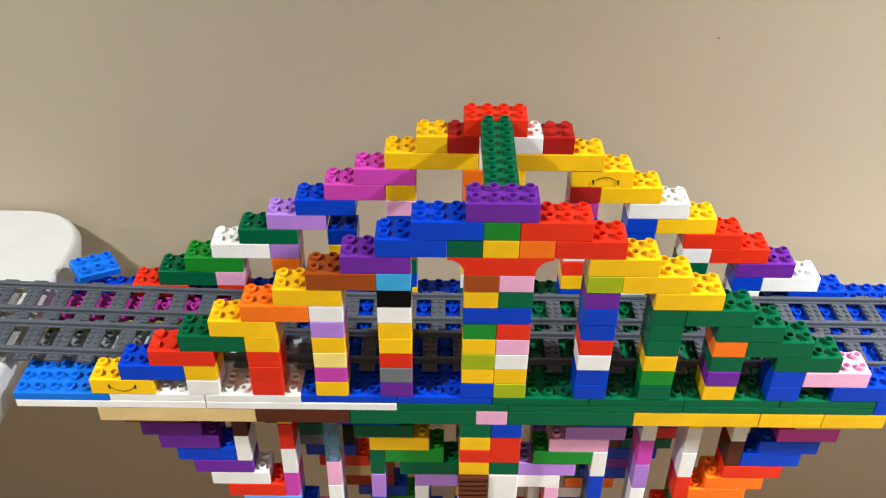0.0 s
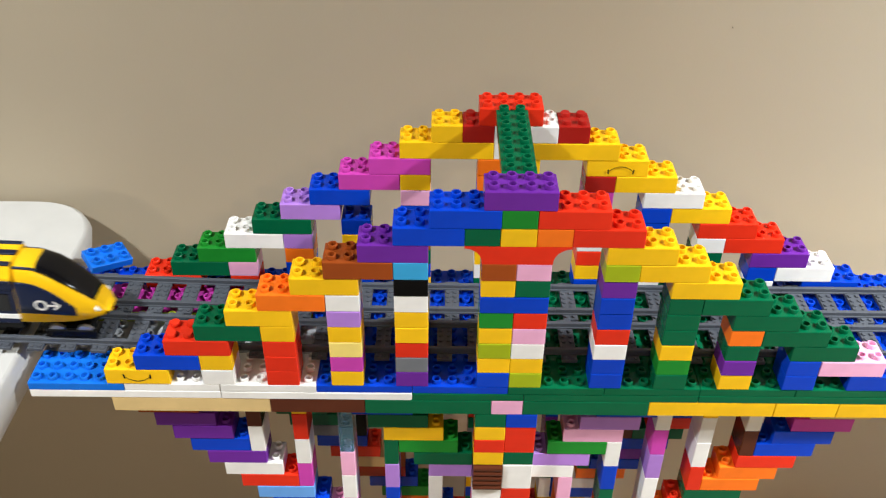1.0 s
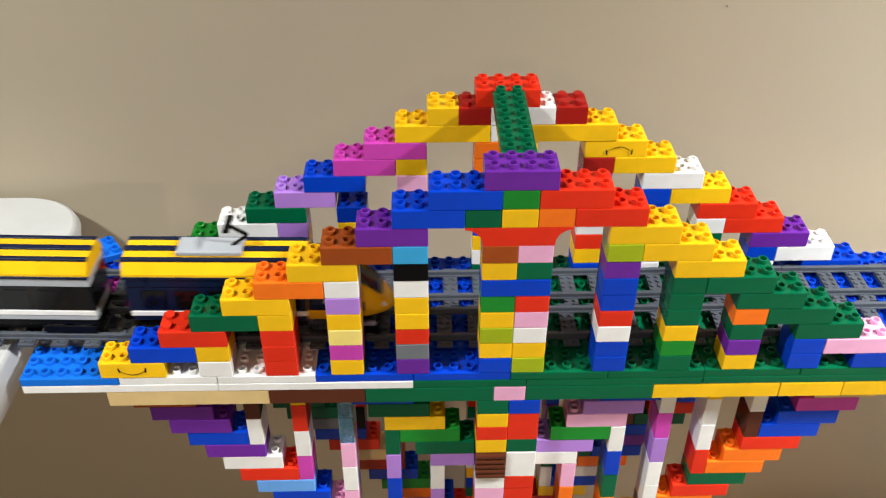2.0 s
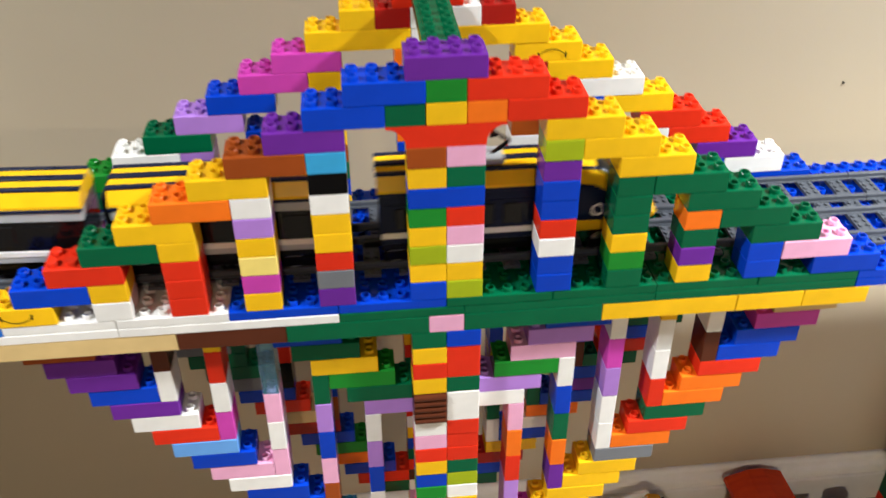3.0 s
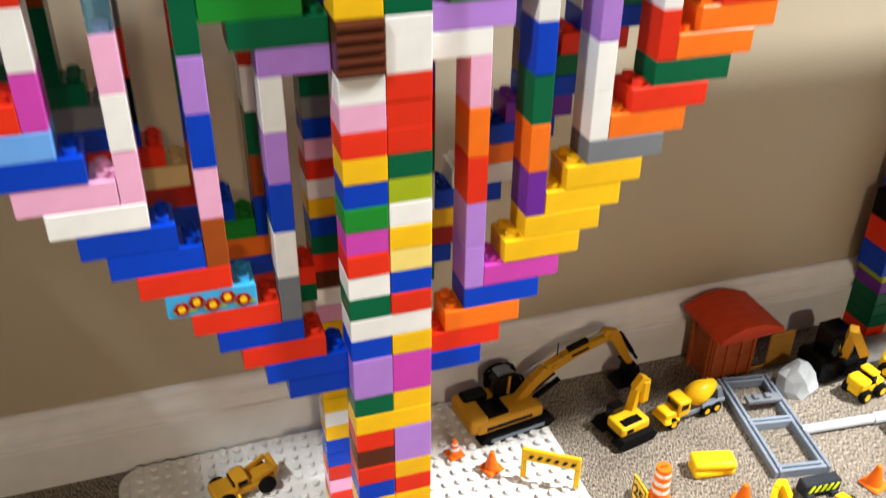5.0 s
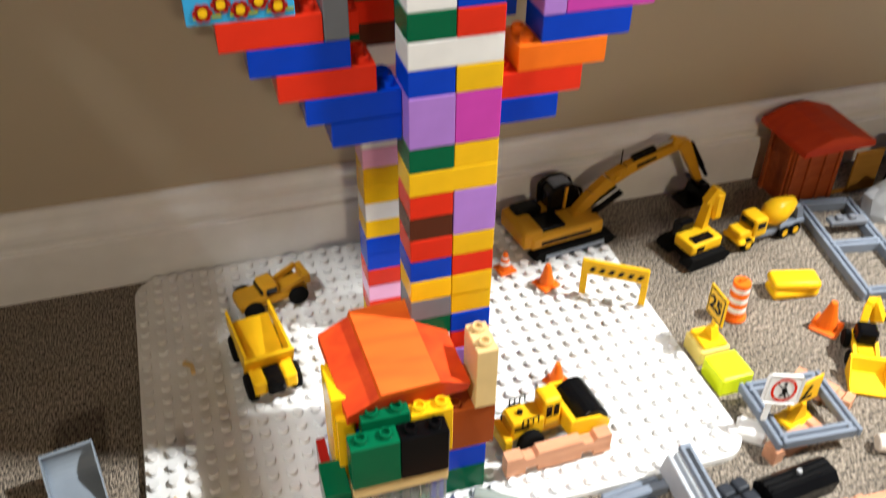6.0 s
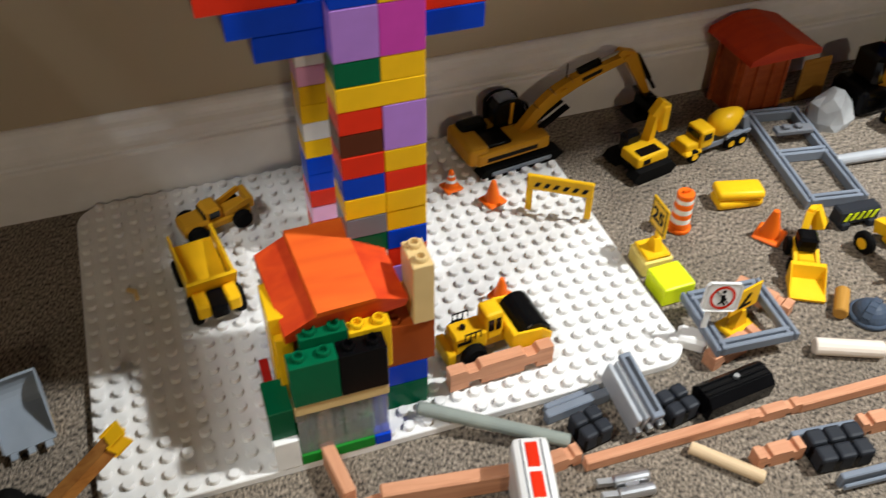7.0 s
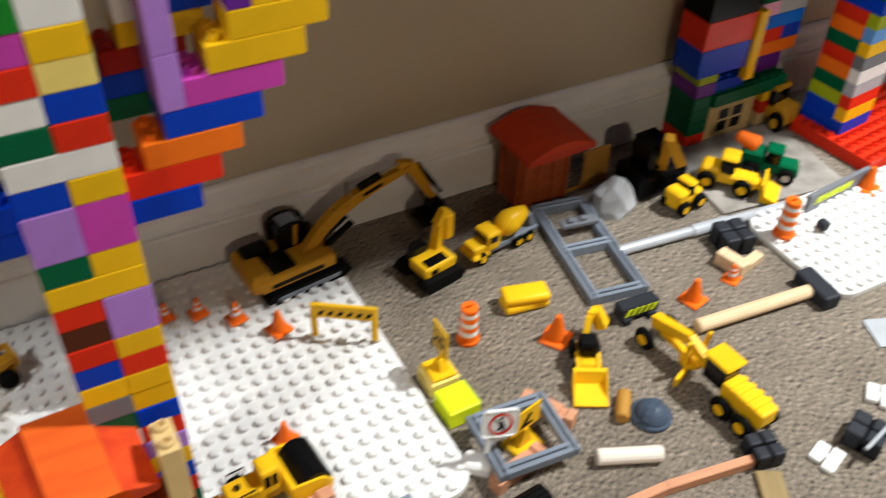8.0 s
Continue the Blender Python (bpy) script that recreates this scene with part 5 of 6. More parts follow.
wood_piece(at_floor(0.246, -0.196, 0, -3), 0.042, 0.012, 0.016)
wood_piece(at_floor(0.346, -0.195, 0, -5), 0.036, 0.012, 0.016)
cube_cluster(at_floor(0.289, -0.217, 0, -6), 3, 2, s=0.0165)
cube_cluster(at_floor(0.489, -0.179, 0, -12), 2, 2, s=0.0155)
simple("grey_bar", "grey plastic beam beside the black cubes", "toy part", at_floor(0.285, -0.185, 0, -6), lambda bm: (box(bm, 0, 0.058, 0, 0.006, 0, 0.014, 0.001), box(bm, 0, 0.058, -0.005, -0.002, 0.004, 0.010, 0.001)), GREYFR)
simple("grey_bar", "grey plastic beam beside the black cubes", "toy part", at_floor(0.299, -0.232, 0, -4), lambda bm: (box(bm, 0, 0.050, 0, 0.006, 0, 0.014, 0.001), box(bm, 0, 0.050, -0.005, -0.002, 0.004, 0.010, 0.001)), GREYFR)


def dowel(x0, y0, x1, y1, r, label, mat=PINE):
    d = Vector((x1 - x0, y1 - y0, 0))
    a = math.degrees(math.atan2(d.y, d.x))
    simple("wooden_dowel", label, "wooden stick", pose(x0, y0, r, 0, 0, a), lambda bm: cyl(bm, r, d.length, Matrix.Rotation(radians(90), 4, "Y"), 16, bevel=r * 0.15), mat, "wooden dowels")


dowel(0.204, -0.162, 0.246, -0.207, 0.0055, "thin pale wooden stick on the carpet")
dowel(0.365, -0.103, 0.422, -0.127, 0.0080, "short pale wooden dowel on the carpet", wood("pale_birch_wood", (0.72, 0.62, 0.52), (0.84, 0.75, 0.66), 50))


def chrome_part(at):
    c = thing("chrome_exhaust", "small chromed plastic twin pipe on the carpet", "toy part", at)
    for y in (-0.006, 0.006):
        bm = bmesh.new()
        cyl(bm, 0.0052, 0.030, Matrix.Translation((0.016, y, 0.0055)) @ Matrix.Rotation(radians(90), 4, "Y"), 14, bevel=0.001)
        limb(bm, (0.018, y, 0.0055), (0.002, y, 0.008), 0.005, 0.005)
        part("pipe", bm, STEEL, c)
    bm = bmesh.new()
    box(bm, 0.024, 0.036, -0.008, 0.008, 0.003, 0.008, 0.001)
    part("bridge_piece", bm, STEEL, c)
    return c


chrome_part(at_floor(0.113, -0.176, 0, -6))


def signal_block(at):
    s = thing("signal_block", "white plastic toy crossing post with two red windows", "toy part", at)
    bm = bmesh.new()
    box(bm, -0.0145, 0.0145, -0.030, 0.030, 0.0, 0.056, 0.005, seg=2)
    body = part("body", bm, PL["W"], s)
    for y0, y1 in ((0.002, 0.024), (-0.024, -0.002)):
        bm = bmesh.new()
        box(bm, -0.0048, 0.0048, y0, y1, 0.0556, 0.0568, 0.0005)
        part("red_window", bm, PL["R"], body, "red inset")
    for x in (-0.0078, 0.0078):
        bm = bmesh.new()
        box(bm, x - 0.0006, x + 0.0006, -0.029, 0.026, 0.0557, 0.0565)
        part("groove", bm, PL["A"], body, "thin grey groove")
    return s


signal_block(at_floor(0.059, -0.171, 0.0, -14))


# ---- brick house on the plate ----
def brick_house():
    h = thing("brick_house", "small toy brick house with red wooden roof on the plate", "toy house", Matrix.Identity(4))
    base = PLATE_TOP

    def blk(x0, x1, y0, y1, z0, z1, code, studs=False, name="brick", label=""):
        bm = bmesh.new()
        box(bm, x0 + 0.0002, x1 - 0.0002, y0 + 0.0002, y1 - 0.0002, base + z0, base + z1 - 0.0001, 0.0007)
        if studs:
            nx, ny = max(1, round((x1 - x0) / 0.017)), max(1, round((y1 - y0) / 0.017))
            for i in range(nx):
                for j in range(ny):
                    ring_stud(bm, x0 + (x1 - x0) * (i + 0.5) / nx, y0 + (y1 - y0) * (j + 0.5) / ny, base + z1 - 0.0002, 0.005, 0.0033, 0.0045, 12, True)
        return part(name, bm, PL[code], h, label)

    xl, xm, xr = -0.099, -0.062, -0.025
    yf = -0.0815
    blk(xl, xr - 0.014, yf + 0.001, yf + 0.036, 0.0, 0.012, "g")
    blk(xr - 0.014, xr, yf + 0.001, yf + 0.036, 0.0, 0.012, "B")
    blk(xl, xr, yf + 0.001, yf + 0.012, 0.062, 0.074, "T", name="lintel", label="tan lintel")
    for k in range(2):
        bm = bmesh.new()
        x0 = xl + 0.001 + k * 0.0365
        for j in range(5):
            box(bm, x0 + j * 0.0072, x0 + j * 0.0072 + 0.0066, yf + 0.003, yf + 0.0055 + 0.001 * (j % 2), base + 0.012, base + 0.062, 0.0005)
        part("window_panel", bm, PL["e"], h, "clear ribbed window panel")
    blk(xl, xm, yf, yf + 0.017, 0.074, 0.118, "G", True)
    blk(xm, xr, yf, yf + 0.017, 0.074, 0.118, "K", True)
    blk(xl + 0.012, xm + 0.012, yf + 0.0173, yf + 0.030, 0.074, 0.1265, "G", True)
    blk(xm + 0.012, xr + 0.008, yf + 0.0173, yf + 0.030, 0.074, 0.1215, "Y", True)
    blk(-0.119, xl, yf + 0.001, yf + 0.034, 0.0, 0.034, "W")
    blk(-0.119, xl, yf + 0.006, yf + 0.040, 0.034, 0.066, "G")
    for k, (z0, z1, c) in enumerate(((0.0, 0.040, "T"), (0.040, 0.066, "Y"), (0.066, 0.133, "Y"))):
        blk(xl - 0.006, xl + 0.012, yf + 0.038, yf + 0.078, z0, z1, c)
    # side walls under the roof; the right one is added to block lamp light
    blk(xl - 0.004, xl + 0.010, yf + 0.0303, yf + 0.0378, 0.066, 0.118, "Y")
    for z0, z1, c in ((0.0, 0.044, "B"), (0.044, 0.084, "R"), (0.084, 0.116, "Y")):
        blk(-0.036, -0.0205, yf + 0.0365, yf + 0.078, z0, z1, c)
    blk(xl - 0.016, xl - 0.008, yf + 0.050, yf + 0.112 - 0.034, 0.0, 0.050, "r")
    # added brick that stops light leaking through behind the windows
    blk(-0.036, -0.0252, yf + 0.0125, yf + 0.0363, 0.012, 0.0735, "B")
    blk(xl + 0.012, -0.0365, yf + 0.010, yf + 0.036, 0.0122, 0.030, "G", True)
    # back wall that carries the roof
    for z0, z1, c in ((0.0, 0.05, "B"), (0.05, 0.10, "R"), (0.10, 0.138, "K")):
        blk(xl, -0.034, yf + 0.0785, yf + 0.0805, z0, z1, c)
    # right wing and chimney
    xa, xb = -0.020, 0.016
    for z0, z1, c in ((0.0, 0.030, "G"), (0.030, 0.054, "B"), (0.054, 0.100, "N")):
        blk(xa, xb if c != "N" else xb + 0.006, -0.050, -0.022, z0, z1, c, c == "N")
    blk(0.004, 0.021, -0.052, -0.020, 0.100, 0.160, "T", True, "chimney", "tan chimney bricks")
    # wooden roof: two slopes and a raised flat middle board
    tilt = Matrix.Translation((-0.038, -0.046, base + 0.1185)) @ Matrix.Rotation(radians(13), 4, "X") @ Matrix.Rotation(radians(5), 4, "Z")
    bm = bmesh.new()
    prism(bm, [(-0.058, 0.0), (0.037, 0.0), (0.039, 0.008), (0.012, 0.024), (-0.030, 0.027), (-0.058, 0.011)], -0.004, 0.072, tilt)
    roof = part("roof", bm, ROOFRED, h, "bright red-orange wooden roof")
    bm = bmesh.new()
    prism(bm, [(-0.034, 0.0245), (0.013, 0.0225), (0.0125, 0.0262), (-0.033, 0.0305)], -0.005, 0.073, tilt)
    part("ridge_board", bm, ORANGEWOOD, roof, "flat orange ridge board")
    return h


ORANGEWOOD = wood("orange_painted_wood", (0.70, 0.085, 0.010), (0.84, 0.15, 0.014), 18)
brick_house()


# ---- wooden shed by the wall ----
def wooden_shed(at):
    s = thing("wooden_shed", "reddish wooden toy shed with red roof and open side door", "toy house", at)
    w, d, hh = 0.070, 0.050, 0.088
    bm = bmesh.new()
    box(bm, 0, w, 0, d, 0, hh, 0.001)
    part("body", bm, REDWOOD, s)
    for x in (0.002, 0.022, w - 0.026, w - 0.007):
        bm = bmesh.new()
        box(bm, x, x + 0.005, -0.003, 0.001, 0, hh, 0.0006)
        part("post", bm, REDWOOD, s, "upright wooden strip")
    for y in (0.004, d - 0.010):
        bm = bmesh.new()
        box(bm, -0.003, 0.001, y, y + 0.006, 0, hh, 0.0006)
        part("post", bm, REDWOOD, s, "upright wooden strip")
    bm = bmesh.new()
    prism(bm, [(-0.014, hh), (w + 0.012, hh), (w + 0.011, hh + 0.007), (w * 0.66, hh + 0.019), (w * 0.30, hh + 0.019), (-0.013, hh + 0.007)], -0.030, d + 0.006)
    part("roof", bm, ROOFDARK, s, "dull red wooden roof")
    bm = bmesh.new()
    box(bm, w + 0.024, w + 0.064, 0.000, 0.004, 0.0, hh * 0.64, 0.001)
    box(bm, w - 0.001, w + 0.031, 0.002, 0.004, 0.0, 0.006, 0.001)
    part("door", bm, PINEDARK, s, "ochre wooden door standing open")
    return s


ROOFDARK = wood("dull_red_painted_wood", (0.46, 0.030, 0.007), (0.60, 0.055, 0.010), 22)
PINEDARK = wood("ochre_wood", (0.38, 0.18, 0.03), (0.50, 0.26, 0.05), 50)
wooden_shed(at_floor(0.495, 0.246, 0, 2))


SLATEBLUE = plastic("slate_blue_plastic", (0.055, 0.075, 0.11), rough=0.4)


def rock_build(bm, sx, sy, sz, seed):
    bmesh.ops.create_icosphere(bm, subdivisions=2, radius=1)
    for v in bm.verts:
        k = 1 + 0.28 * noise.noise(v.co * 1.6 + Vector((seed, 0, 0))) + 0.12 * noise.noise(v.co * 4.2 + Vector((0, seed, 0)))
        v.co = Vector((v.co.x * sx * k, v.co.y * sy * k, max(-0.25, v.co.z) * sz * k))
        taper = 1 - 0.30 * max(0.0, v.co.z / sz)
        v.co.x, v.co.y, v.co.z = v.co.x * taper, v.co.y * taper, v.co.z + 0.25 * sz


simple("toy_rock", "pale grey moulded plastic rock on the carpet", "toy rock", at_floor(0.603, 0.202, 0, 10), lambda bm: rock_build(bm, 0.034, 0.025, 0.035, 3.0), STONE)


def dome_build(bm):
    """A low dome with a raised rim and a broad band across it."""
    cyl(bm, 0.0205, 0.005, None, 24, bevel=0.0012)
    r = bmesh.ops.create_uvsphere(bm, u_segments=24, v_segments=14, radius=0.0185)
    low = [v for v in r["verts"] if v.co.z < -0.001]
    bmesh.ops.delete(bm, geom=low, context="VERTS")
    for v in bm.verts:
        if v.co.z > 0.0051:
            v.co.z *= 0.95
    for y in (0.0,):
        for k in range(8):
            a, b = radians(10 + 20 * k), radians(30 + 20 * k)
            limb(bm, (0.0183 * math.cos(a), y, 0.0176 * math.sin(a)), (0.0183 * math.cos(b), y, 0.0176 * math.sin(b)), 0.0075, 0.0030)


simple("toy_dome", "dark slate blue ribbed plastic dome on the carpet", "toy part", at_floor(0.444, -0.083, 0, 30), dome_build, SLATEBLUE)


# grey-green pipe
simple("plastic_pipe", "long pale grey plastic pipe lying on the carpet", "pipe", pose(0.556, 0.125, 0.0065, 0, 0, -5.2), lambda bm: (cyl(bm, 0.0065, 0.245, Matrix.Rotation(radians(90), 4, "Y"), 14), cyl(bm, 0.008, 0.05, Matrix.Translation((0.10, 0, 0)) @ Matrix.Rotation(radians(90), 4, "Y"), 14)), PL["a"])


# road grader
def grader(at, label="yellow toy road grader with long front frame"):
    g = thing("road_grader", label, "toy grader", at)
    bm = bmesh.new()
    box(bm, -0.062, -0.010, -0.012, 0.012, 0.016, 0.036, 0.003, seg=2)
    for x in (-0.052, -0.042, -0.032, -0.022):
        box(bm, x, x + 0.006, -0.0125, 0.0125, 0.0355, 0.0375, 0.0006)
    body = part("body", bm, CAT, g)
    bm = bmesh.new()
    box(bm, -0.012, 0.014, -0.012, 0.012, 0.022, 0.050, 0.002)
    cab = part("cab", bm, GLASS, g, "dark glazed cab")
    bm = bmesh.new()
    box(bm, -0.015, 0.017, -0.014, 0.014, 0.050, 0.054, 0.0015)
    part("cab_roof", bm, CAT, cab, "flat yellow cab roof")
    bm = bmesh.new()
    limb(bm, (0.010, 0, 0.026), (0.046, 0, 0.040), 0.010, 0.012, 0.008, 0.010)
    limb(bm, (0.044, 0, 0.040), (0.092, 0, 0.026), 0.008, 0.011, 0.012, 0.014)
    limb(bm, (0.024, 0, 0.018), (0.080, 0, 0.018), 0.014, 0.004, 0.006, 0.004)
    part("front_frame", bm, CAT, g)
    bm = bmesh.new()
    box(bm, 0.036, 0.040, -0.032, 0.032, 0.002, 0.014, 0.001, Matrix.Translation((0.038, 0, 0)) @ Matrix.Rotation(radians(20), 4, "Z") @ Matrix.Translation((-0.038, 0, 0)))
    cyl(bm, 0.012, 0.004, Matrix.Translation((0.038, 0, 0.013)), 14)
    part("blade", bm, CAT, g, "yellow grader blade")
    bm = bmesh.new()
    for s in (-1, 1):
        limb(bm, (0.036, s * 0.010, 0.018), (0.034, s * 0.014, 0.050), 0.004, 0.004)
    part("blade_lift", bm, CAT, g)
    for x in (-0.048, -0.022, 0.086):
        for s in (-1, 1):
            wheel(g, x, s * 0.018, 0.0125, 0.008)
    return g


grader(at_floor(0.519, -0.089, 0, 95))


def hammer(at):
    h = thing("toy_hammer", "wooden toy hammer with black head", "toy hammer", at)
    bm = bmesh.new()
    cyl(bm, 0.008, 0.150, Matrix.Rotation(radians(90), 4, "Y"), 16, bevel=0.002)
    part("handle", bm, PINE, h)
    bm = bmesh.new()
    box(bm, 0.148, 0.172, -0.026, 0.026, -0.009, 0.010, 0.003, seg=2)
    part("head", bm, SLATE, h, "black head")
    return h


hammer(at_floor(0.556, -0.013, 0.009, -5))


def hazard_block(at):
    b = thing("hazard_block", "dark grey plastic barrier block with yellow slanted stripes", "toy barrier", at)
    bm = bmesh.new()
    box(bm, 0, 0.050, 0, 0.016, 0.004, 0.022, 0.002)
    box(bm, 0.004, 0.014, -0.004, 0.020, 0, 0.008, 0.001)
    box(bm, 0.036, 0.046, -0.004, 0.020, 0, 0.008, 0.001)
    body = part("body", bm, SLATE, b)
    for k in range(5):
        bm = bmesh.new()
        x = 0.006 + k * 0.008
        prism(bm, [(x, 0.010), (x + 0.004, 0.010), (x + 0.008, 0.019), (x + 0.004, 0.019)], -0.0008, 0.0002)
        part("yellow_bar", bm, NEON, body, "slanted yellow stripe")
    return b


hazard_block(at_floor(0.489, 0.031, 0, -4) @ Matrix.Diagonal((0.98, 0.98, 1.05, 1)))
dowel(0.413, -0.077, 0.435, -0.051, 0.007, "short dark brown wooden peg", PINEDARK)
simple("wooden_corner", "pale wooden corner block on the carpet", "wooden toy", at_floor(0.656, 0.030, 0, 14), lambda bm: (box(bm, 0, 0.016, 0, 0.036, 0, 0.018, 0.001), box(bm, 0.0155, 0.046, 0, 0.012, 0, 0.012, 0.001)), PINE)
cube_cluster(at_floor(0.663, 0.064, 0, -10), 2, 2, "black plastic cube on the carpet", s=0.020, h=0.026)
simple("tan_board", "flat tan wooden board on the carpet", "wooden toy", at_floor(0.477, -0.225, 0, 62), lambda bm: box(bm, 0, 0.046, -0.012, 0.012, 0, 0.006, 0.001), wood("tan_board_wood", (0.22, 0.15, 0.06), (0.30, 0.21, 0.09), 40))
for k, (x, y, a) in enumerate(((0.550, -0.214, 20), (0.660, -0.186, 40))):
    simple("white_connector", "small white and grey plastic connector", "toy part", at_floor(x, y, 0, a), lambda bm: (box(bm, 0, 0.030, 0, 0.012, 0, 0.006, 0.001), box(bm, 0.004, 0.028, 0.014, 0.026, 0, 0.006, 0.001), box(bm, 0.014, 0.018, 0.011, 0.015, 0.001, 0.004)), PL["W"])
cube_cluster(at_floor(0.598, -0.222, 0, 24), 2, 2, s=0.018, h=0.022)
simple("silver_rod", "thin silver rod across the black cubes", "toy part", pose(0.582, -0.216, 0.0245, 0, 0, 14), lambda bm: cyl(bm, 0.002, 0.055, Matrix.Rotation(radians(90), 4, "Y"), 8), PL["a"])
simple("paper_scrap", "small grey card on the carpet", "card", at_floor(0.724, -0.100, 0.0, -20), lambda bm: box(bm, 0, 0.04, -0.02, 0.02, 0.0005, 0.0025, 0.0004), PL["a"])

# ---- second tower, vehicles and plate farther along the wall ----
baseplate(45.4, 69.4, -3.2, 6.8, "second white stud plate on the carpet")
rt = random.Random(12)


def far_tower():
    t = thing("brick_tower", "tall colourful toy brick house tower against the wall", "toy house", at_floor(0.764, 0.262, 0, 1))

    def bk(x, y, z, nx, ny, rows, c, name="brick", studs=True):
        share(name, brick_mesh(nx, ny, rows, c, studs), t, Matrix.Translation((x * S, y * S, z * H)))

    # narrow left flank, widening from the sixth row on
    for r, c in enumerate("RGGGPL"):
        bk(0, 0, r, 2, 3, 1, c)
    for r, c in ((6, "B"), (8, "R"), (10, "K")):
        bk(-1, -0.6, r, 5, 3, 2, c)
    # window bay and the storeys over it
    bk(2, 1, 0, 6, 2, 3, "W")
    bk(8, 0, 0, 2, 3, 1, "T")
    bk(8, 0, 1, 2, 3, 1, "R")
    bk(8, 0, 2, 2, 3, 1, "Y")
    bk(2, -0.3, 3, 8, 3, 1, "G")
    bk(2, 0, 4, 3, 3, 1, "B")
    bk(5, 1, 4, 5, 2, 2, "P")
    for x, r, nx, c in ((5, 6, 5, "O"), (5, 7, 3, "R"), (8, 7, 2, "B"), (5, 8, 5, "i"), (5, 9, 2, "k"), (7, 9, 3, "a"), (5, 10, 5, "G"), (5, 11, 5, "g")):
        bk(x, 0, r, nx, 3, 1, c)
    for r in range(12, 24):
        bk(0, 0, r, 4, 3, 1, "BRYGPOBWRgYB"[r - 12])
        bk(4, 0, r, 5, 3, 1, rt.choice("RBGYPOgW"))
    bm = bmesh.new()
    box(bm, 2.05 * S, 7.2 * S, 0.002, 0.0155, 0.001, 0.056, 0.001)
    wall = part("window_frame", bm, PL["T"], t, "tan window frame")
    for i in range(2):
        for j in range(2):
            bm = bmesh.new()
            box(bm, (3.3 + 1.5 * i) * S, (4.4 + 1.5 * i) * S, 0.0010, 0.0022, 0.012 + 0.019 * j, 0.027 + 0.019 * j, 0.0004)
            part("pane", bm, GLASS, wall, "dark pane")
    bm = bmesh.new()
    box(bm, 4.05 * S, 4.95 * S, -0.014, -0.002, 5 * H, 10 * H, 0.0008)
    part("corner_post", bm, PL["Y"], t, "yellow upright")
    return t


far_tower()


def far_column():
    t = thing("brick_column", "colourful toy brick column on a red brick base", "toy column", at_floor(0.953, 0.176, 0.0, 7))

    def bk(x, y, z, nx, ny, rows, c):
        share("brick", brick_mesh(nx, ny, rows, c), t, Matrix.Translation((x * S, y * S, z * H)))

    bk(-1, -4, 0, 12, 8, 1, "R")
    side = "BBLGORGORBYBGRYPWBRYOBGLRBYWGBOYRBGPYRBW"
    front = "BYRaWAYcLBGYROBWPGYRBLGBYWRPOBGYBRWGYBRO"
    for r in range(37):
        bk(0, 1, r + 1, 2, 3, 1, side[r])
        bk(0, 0, r + 1, 4, 1, 1, front[r])
        bk(2, 1, r + 1, 3, 3, 1, side[(r * 3 + 5) % 37])
    return t


far_column()

# play mat with parked vehicles
MAT = plastic("mottled_grey_mat", (0.30, 0.275, 0.245), rough=0.7, wear=0.35)
simple("grey_road_plate", "flat pale grey play mat beneath parked toy vehicles", "play mat", at_floor(0.717, 0.128, 0.0, -6), lambda bm: box(bm, 0, 0.190, 0, 0.150, 0.0005, 0.004, 0.001), MAT)


def wheeled(at, mat, label, l=0.05, w=0.026, kind="loader"):
    v = thing("toy_truck", label, "toy truck", at)
    bm = bmesh.new()
    box(bm, -l / 2, l / 2, -w * 0.38, w * 0.38, 0.008, 0.020, 0.002)
    box(bm, l * 0.12, l * 0.48, -w * 0.44, w * 0.44, 0.016, 0.026, 0.003)
    part("body", bm, mat, v)
    bm = bmesh.new()
    box(bm, -l * 0.10, l * 0.16, -w * 0.40, w * 0.40, 0.020, 0.038, 0.003)
    cab = part("cab", bm, GLASS, v, "dark glazed cab")
    bm = bmesh.new()
    box(bm, -l * 0.13, l * 0.18, -w * 0.44, w * 0.44, 0.037, 0.042, 0.002)
    part("cab_roof", bm, mat, cab)
    bm = bmesh.new()
    if kind == "loader":
        limb(bm, (-l * 0.2, 0, 0.018), (-l * 0.62, 0, 0.012), w * 0.5, 0.006)
        prism(bm, [(-l * 0.62, 0.002), (-l * 0.9, 0.001), (-l * 0.92, 0.005), (-l * 0.70, 0.010), (-l * 0.64, 0.024), (-l * 0.60, 0.024)], -w * 0.6, w * 0.6)
        part("bucket", bm, mat, v)
    else:
        box(bm, -l * 0.55, -l * 0.12, -w * 0.5, w * 0.5, 0.018, 0.034, 0.003)
        part("load_bed", bm, mat, v)
    for x in (-l * 0.3, l * 0.32):
        for s in (-1, 1):
            wheel(v, x, s * w * 0.52, 0.0105, 0.008, mat if mat != PL["G"] else PL["a"])
    return v


wheeled(at_floor(0.683, 0.166, 0.0, 10), CAT, "orange-yellow toy wheel tractor", 0.046, 0.026, "bed")
wheeled(at_floor(0.757, 0.172, 0.004, 128) @ Matrix.Diagonal((1.15, 1.15, 1.15, 1)), CAT, "yellow toy wheel loader with bucket", 0.062, 0.028, "loader")
wheeled(at_floor(0.824, 0.167, 0.004, -52), PL["G"], "green toy truck with grey bed", 0.070, 0.028, "bed")
simple("mixer_drum", "orange toy mixing drum on the green truck", "toy drum", pose(0.812, 0.185, 0.040, 0, 70, 128), lambda bm: cyl(bm, 0.013, 0.030, None, 16, r2=0.007, bevel=0.003), ORANGE)


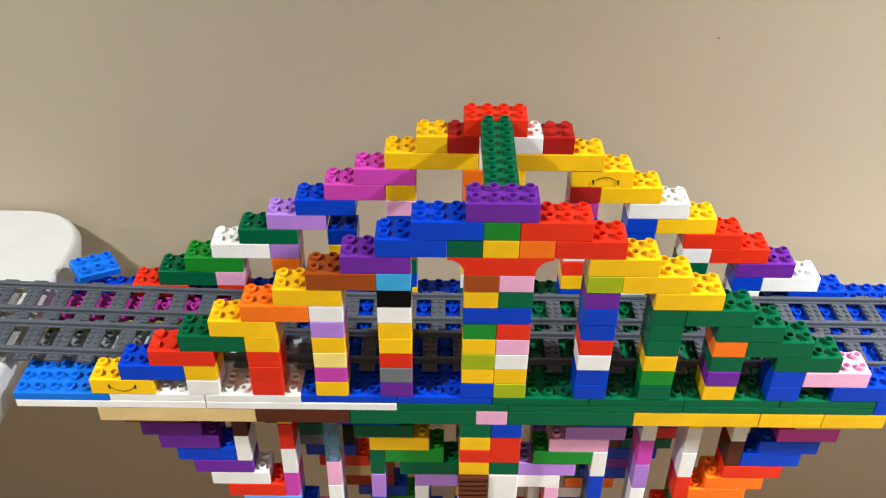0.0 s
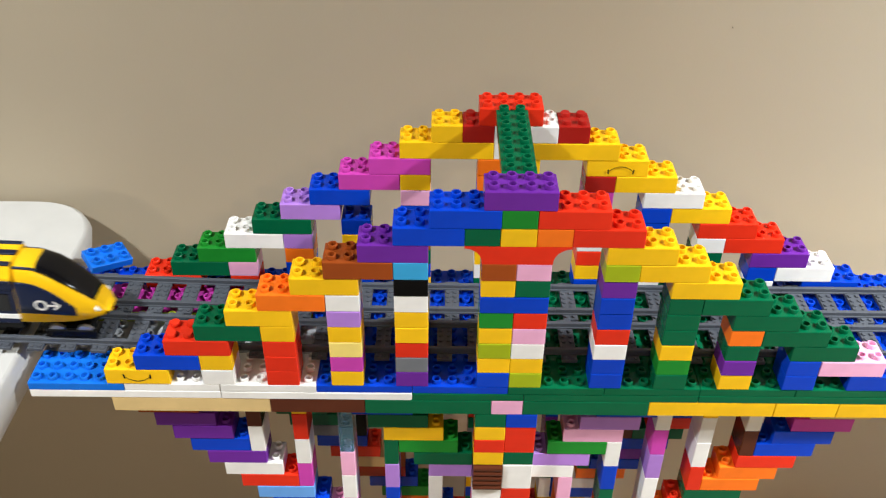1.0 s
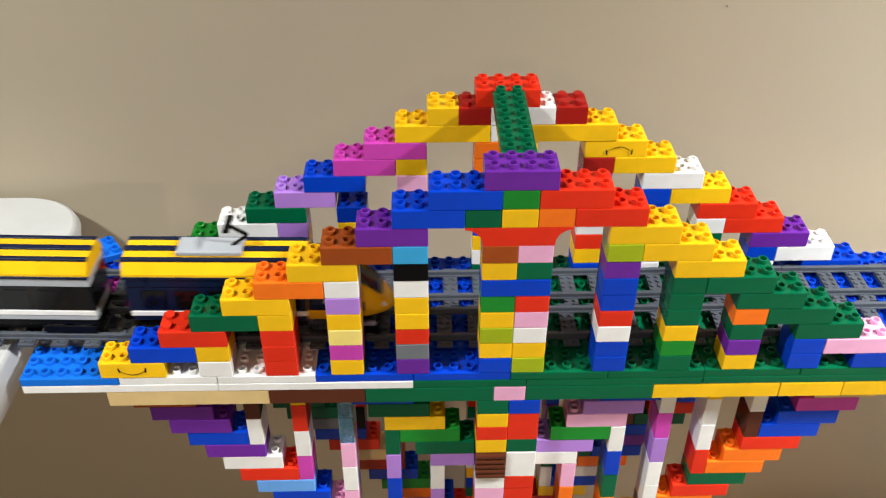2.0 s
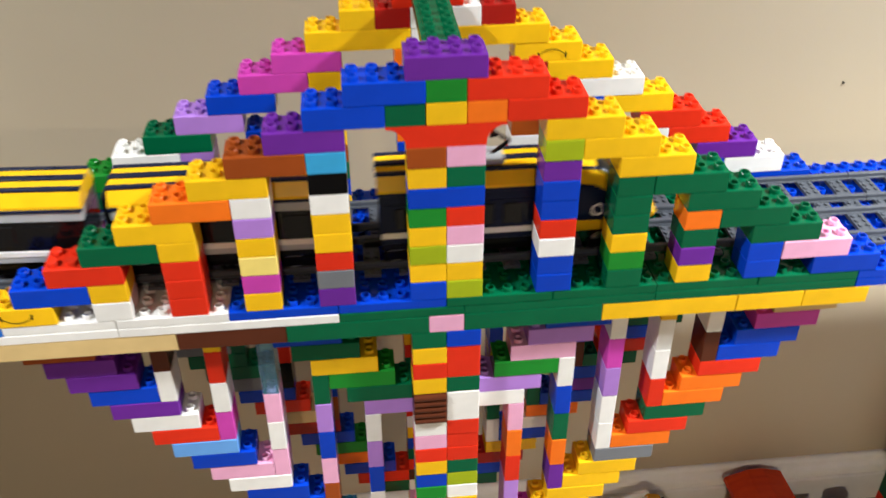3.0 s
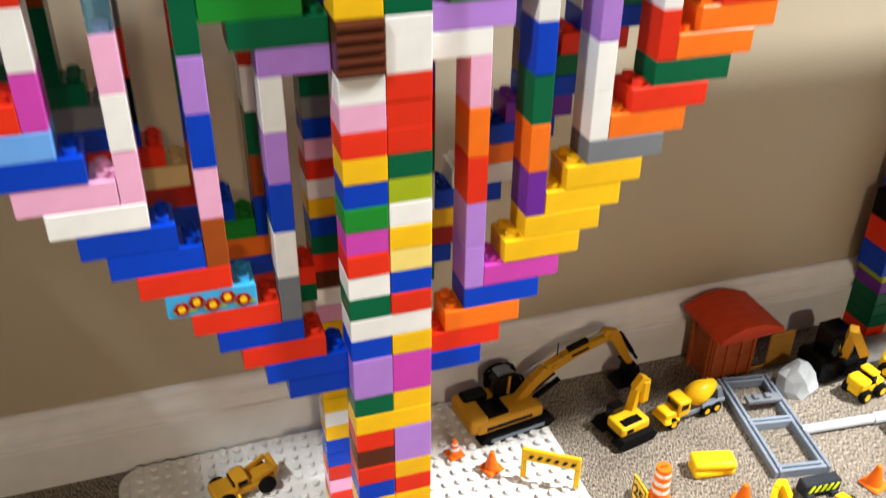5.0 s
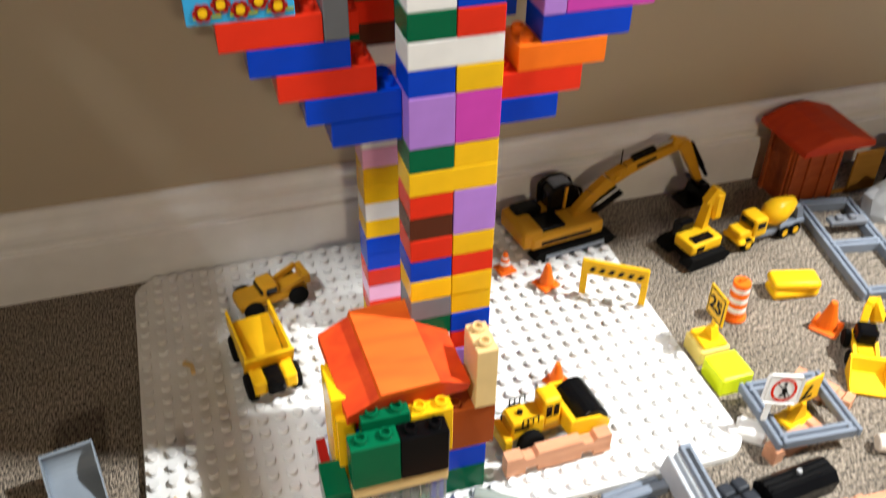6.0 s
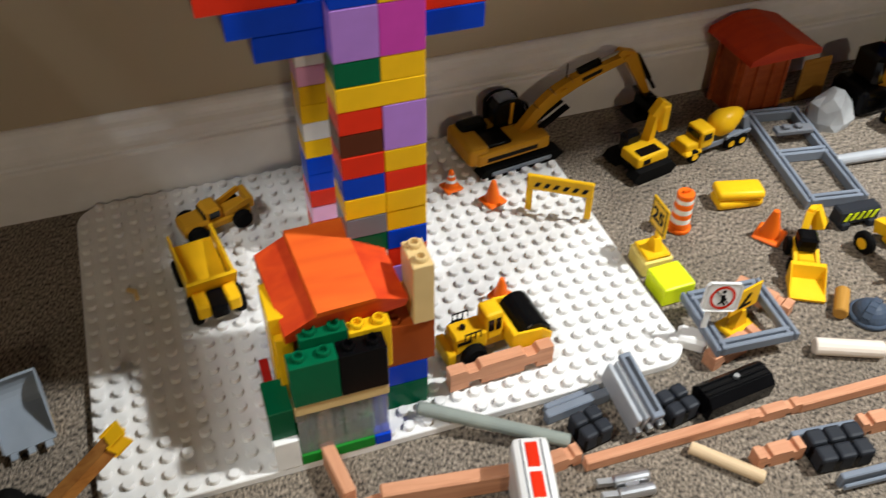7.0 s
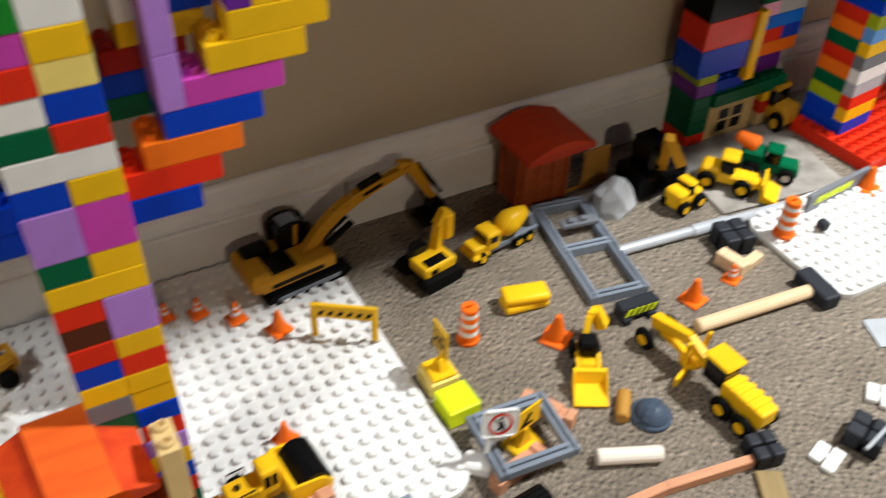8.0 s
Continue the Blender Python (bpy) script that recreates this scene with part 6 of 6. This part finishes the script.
def dark_digger(at):
    d = thing("dark_toy_digger", "black toy digger with ochre arm beside the shed", "toy excavator", at)
    bm = bmesh.new()
    box(bm, -0.03, 0.03, -0.022, 0.022, 0.0, 0.030, 0.006, seg=2)
    part("body", bm, TURF, d, "black body")
    bm = bmesh.new()
    box(bm, -0.018, 0.012, -0.016, 0.016, 0.030, 0.062, 0.004)
    part("cab", bm, GLASS, d)
    bm = bmesh.new()
    limb(bm, (0.0, -0.012, 0.030), (-0.010, -0.024, 0.078), 0.009, 0.010)
    limb(bm, (-0.010, -0.024, 0.076), (0.004, -0.032, 0.046), 0.009, 0.010)
    part("arm", bm, AMBER, d, "ochre arm")
    return d


dark_digger(at_floor(0.673, 0.222, 0, 4) @ Matrix.Diagonal((1.25, 1.3, 1.2, 1)))
wheeled(at_floor(0.919, 0.266, 0.0, -80) @ Matrix.Diagonal((1.1, 1.1, 1.5, 1)), AMBER, "ochre toy dump truck parked by the wall", 0.060, 0.034, "bed")


def ramp_barrier(at):
    r = thing("ramp_barrier", "dark grey plastic ramp board with yellow slanted stripes", "toy barrier", at)
    bm = bmesh.new()
    box(bm, 0, 0.115, -0.003, 0.003, 0.0, 0.030, 0.001)
    board = part("board", bm, PL["A"], r)
    for k in range(8):
        x = 0.012 + k * 0.0085
        bm = bmesh.new()
        prism(bm, [(x, 0.014), (x + 0.0042, 0.014), (x + 0.009, 0.023), (x + 0.0048, 0.023)], -0.0040, -0.0028)
        part("yellow_bar", bm, NEON, board, "slanted yellow stripe")
    return r


ramp_barrier(at_floor(0.803, 0.082, 0.004, 6))
cube_cluster(at_floor(0.788, 0.039, P0, 0), 1, 1, "small black cube on the white plate", 0.014, 0.012)


def motions():
    for k, c in enumerate(train):
        back = k == 3
        rows = []
        for t, X in NOSE:
            x = (X - OFFSET[k]) * S
            if back:
                rows.append((t, pose(x, 4 * S, RAIL_Z, 0, 0, 180)))
            else:
                back_end = X - OFFSET[k] - LENGTH[k]
                lift, tail = rise(X - OFFSET[k]), rise(back_end)
                rows.append((t, pose(x, 4 * S, RAIL_Z + lift, 0, math.degrees(math.atan2(tail - lift, LENGTH[k] * S)), 0)))
        walk(c, rows)


motions()
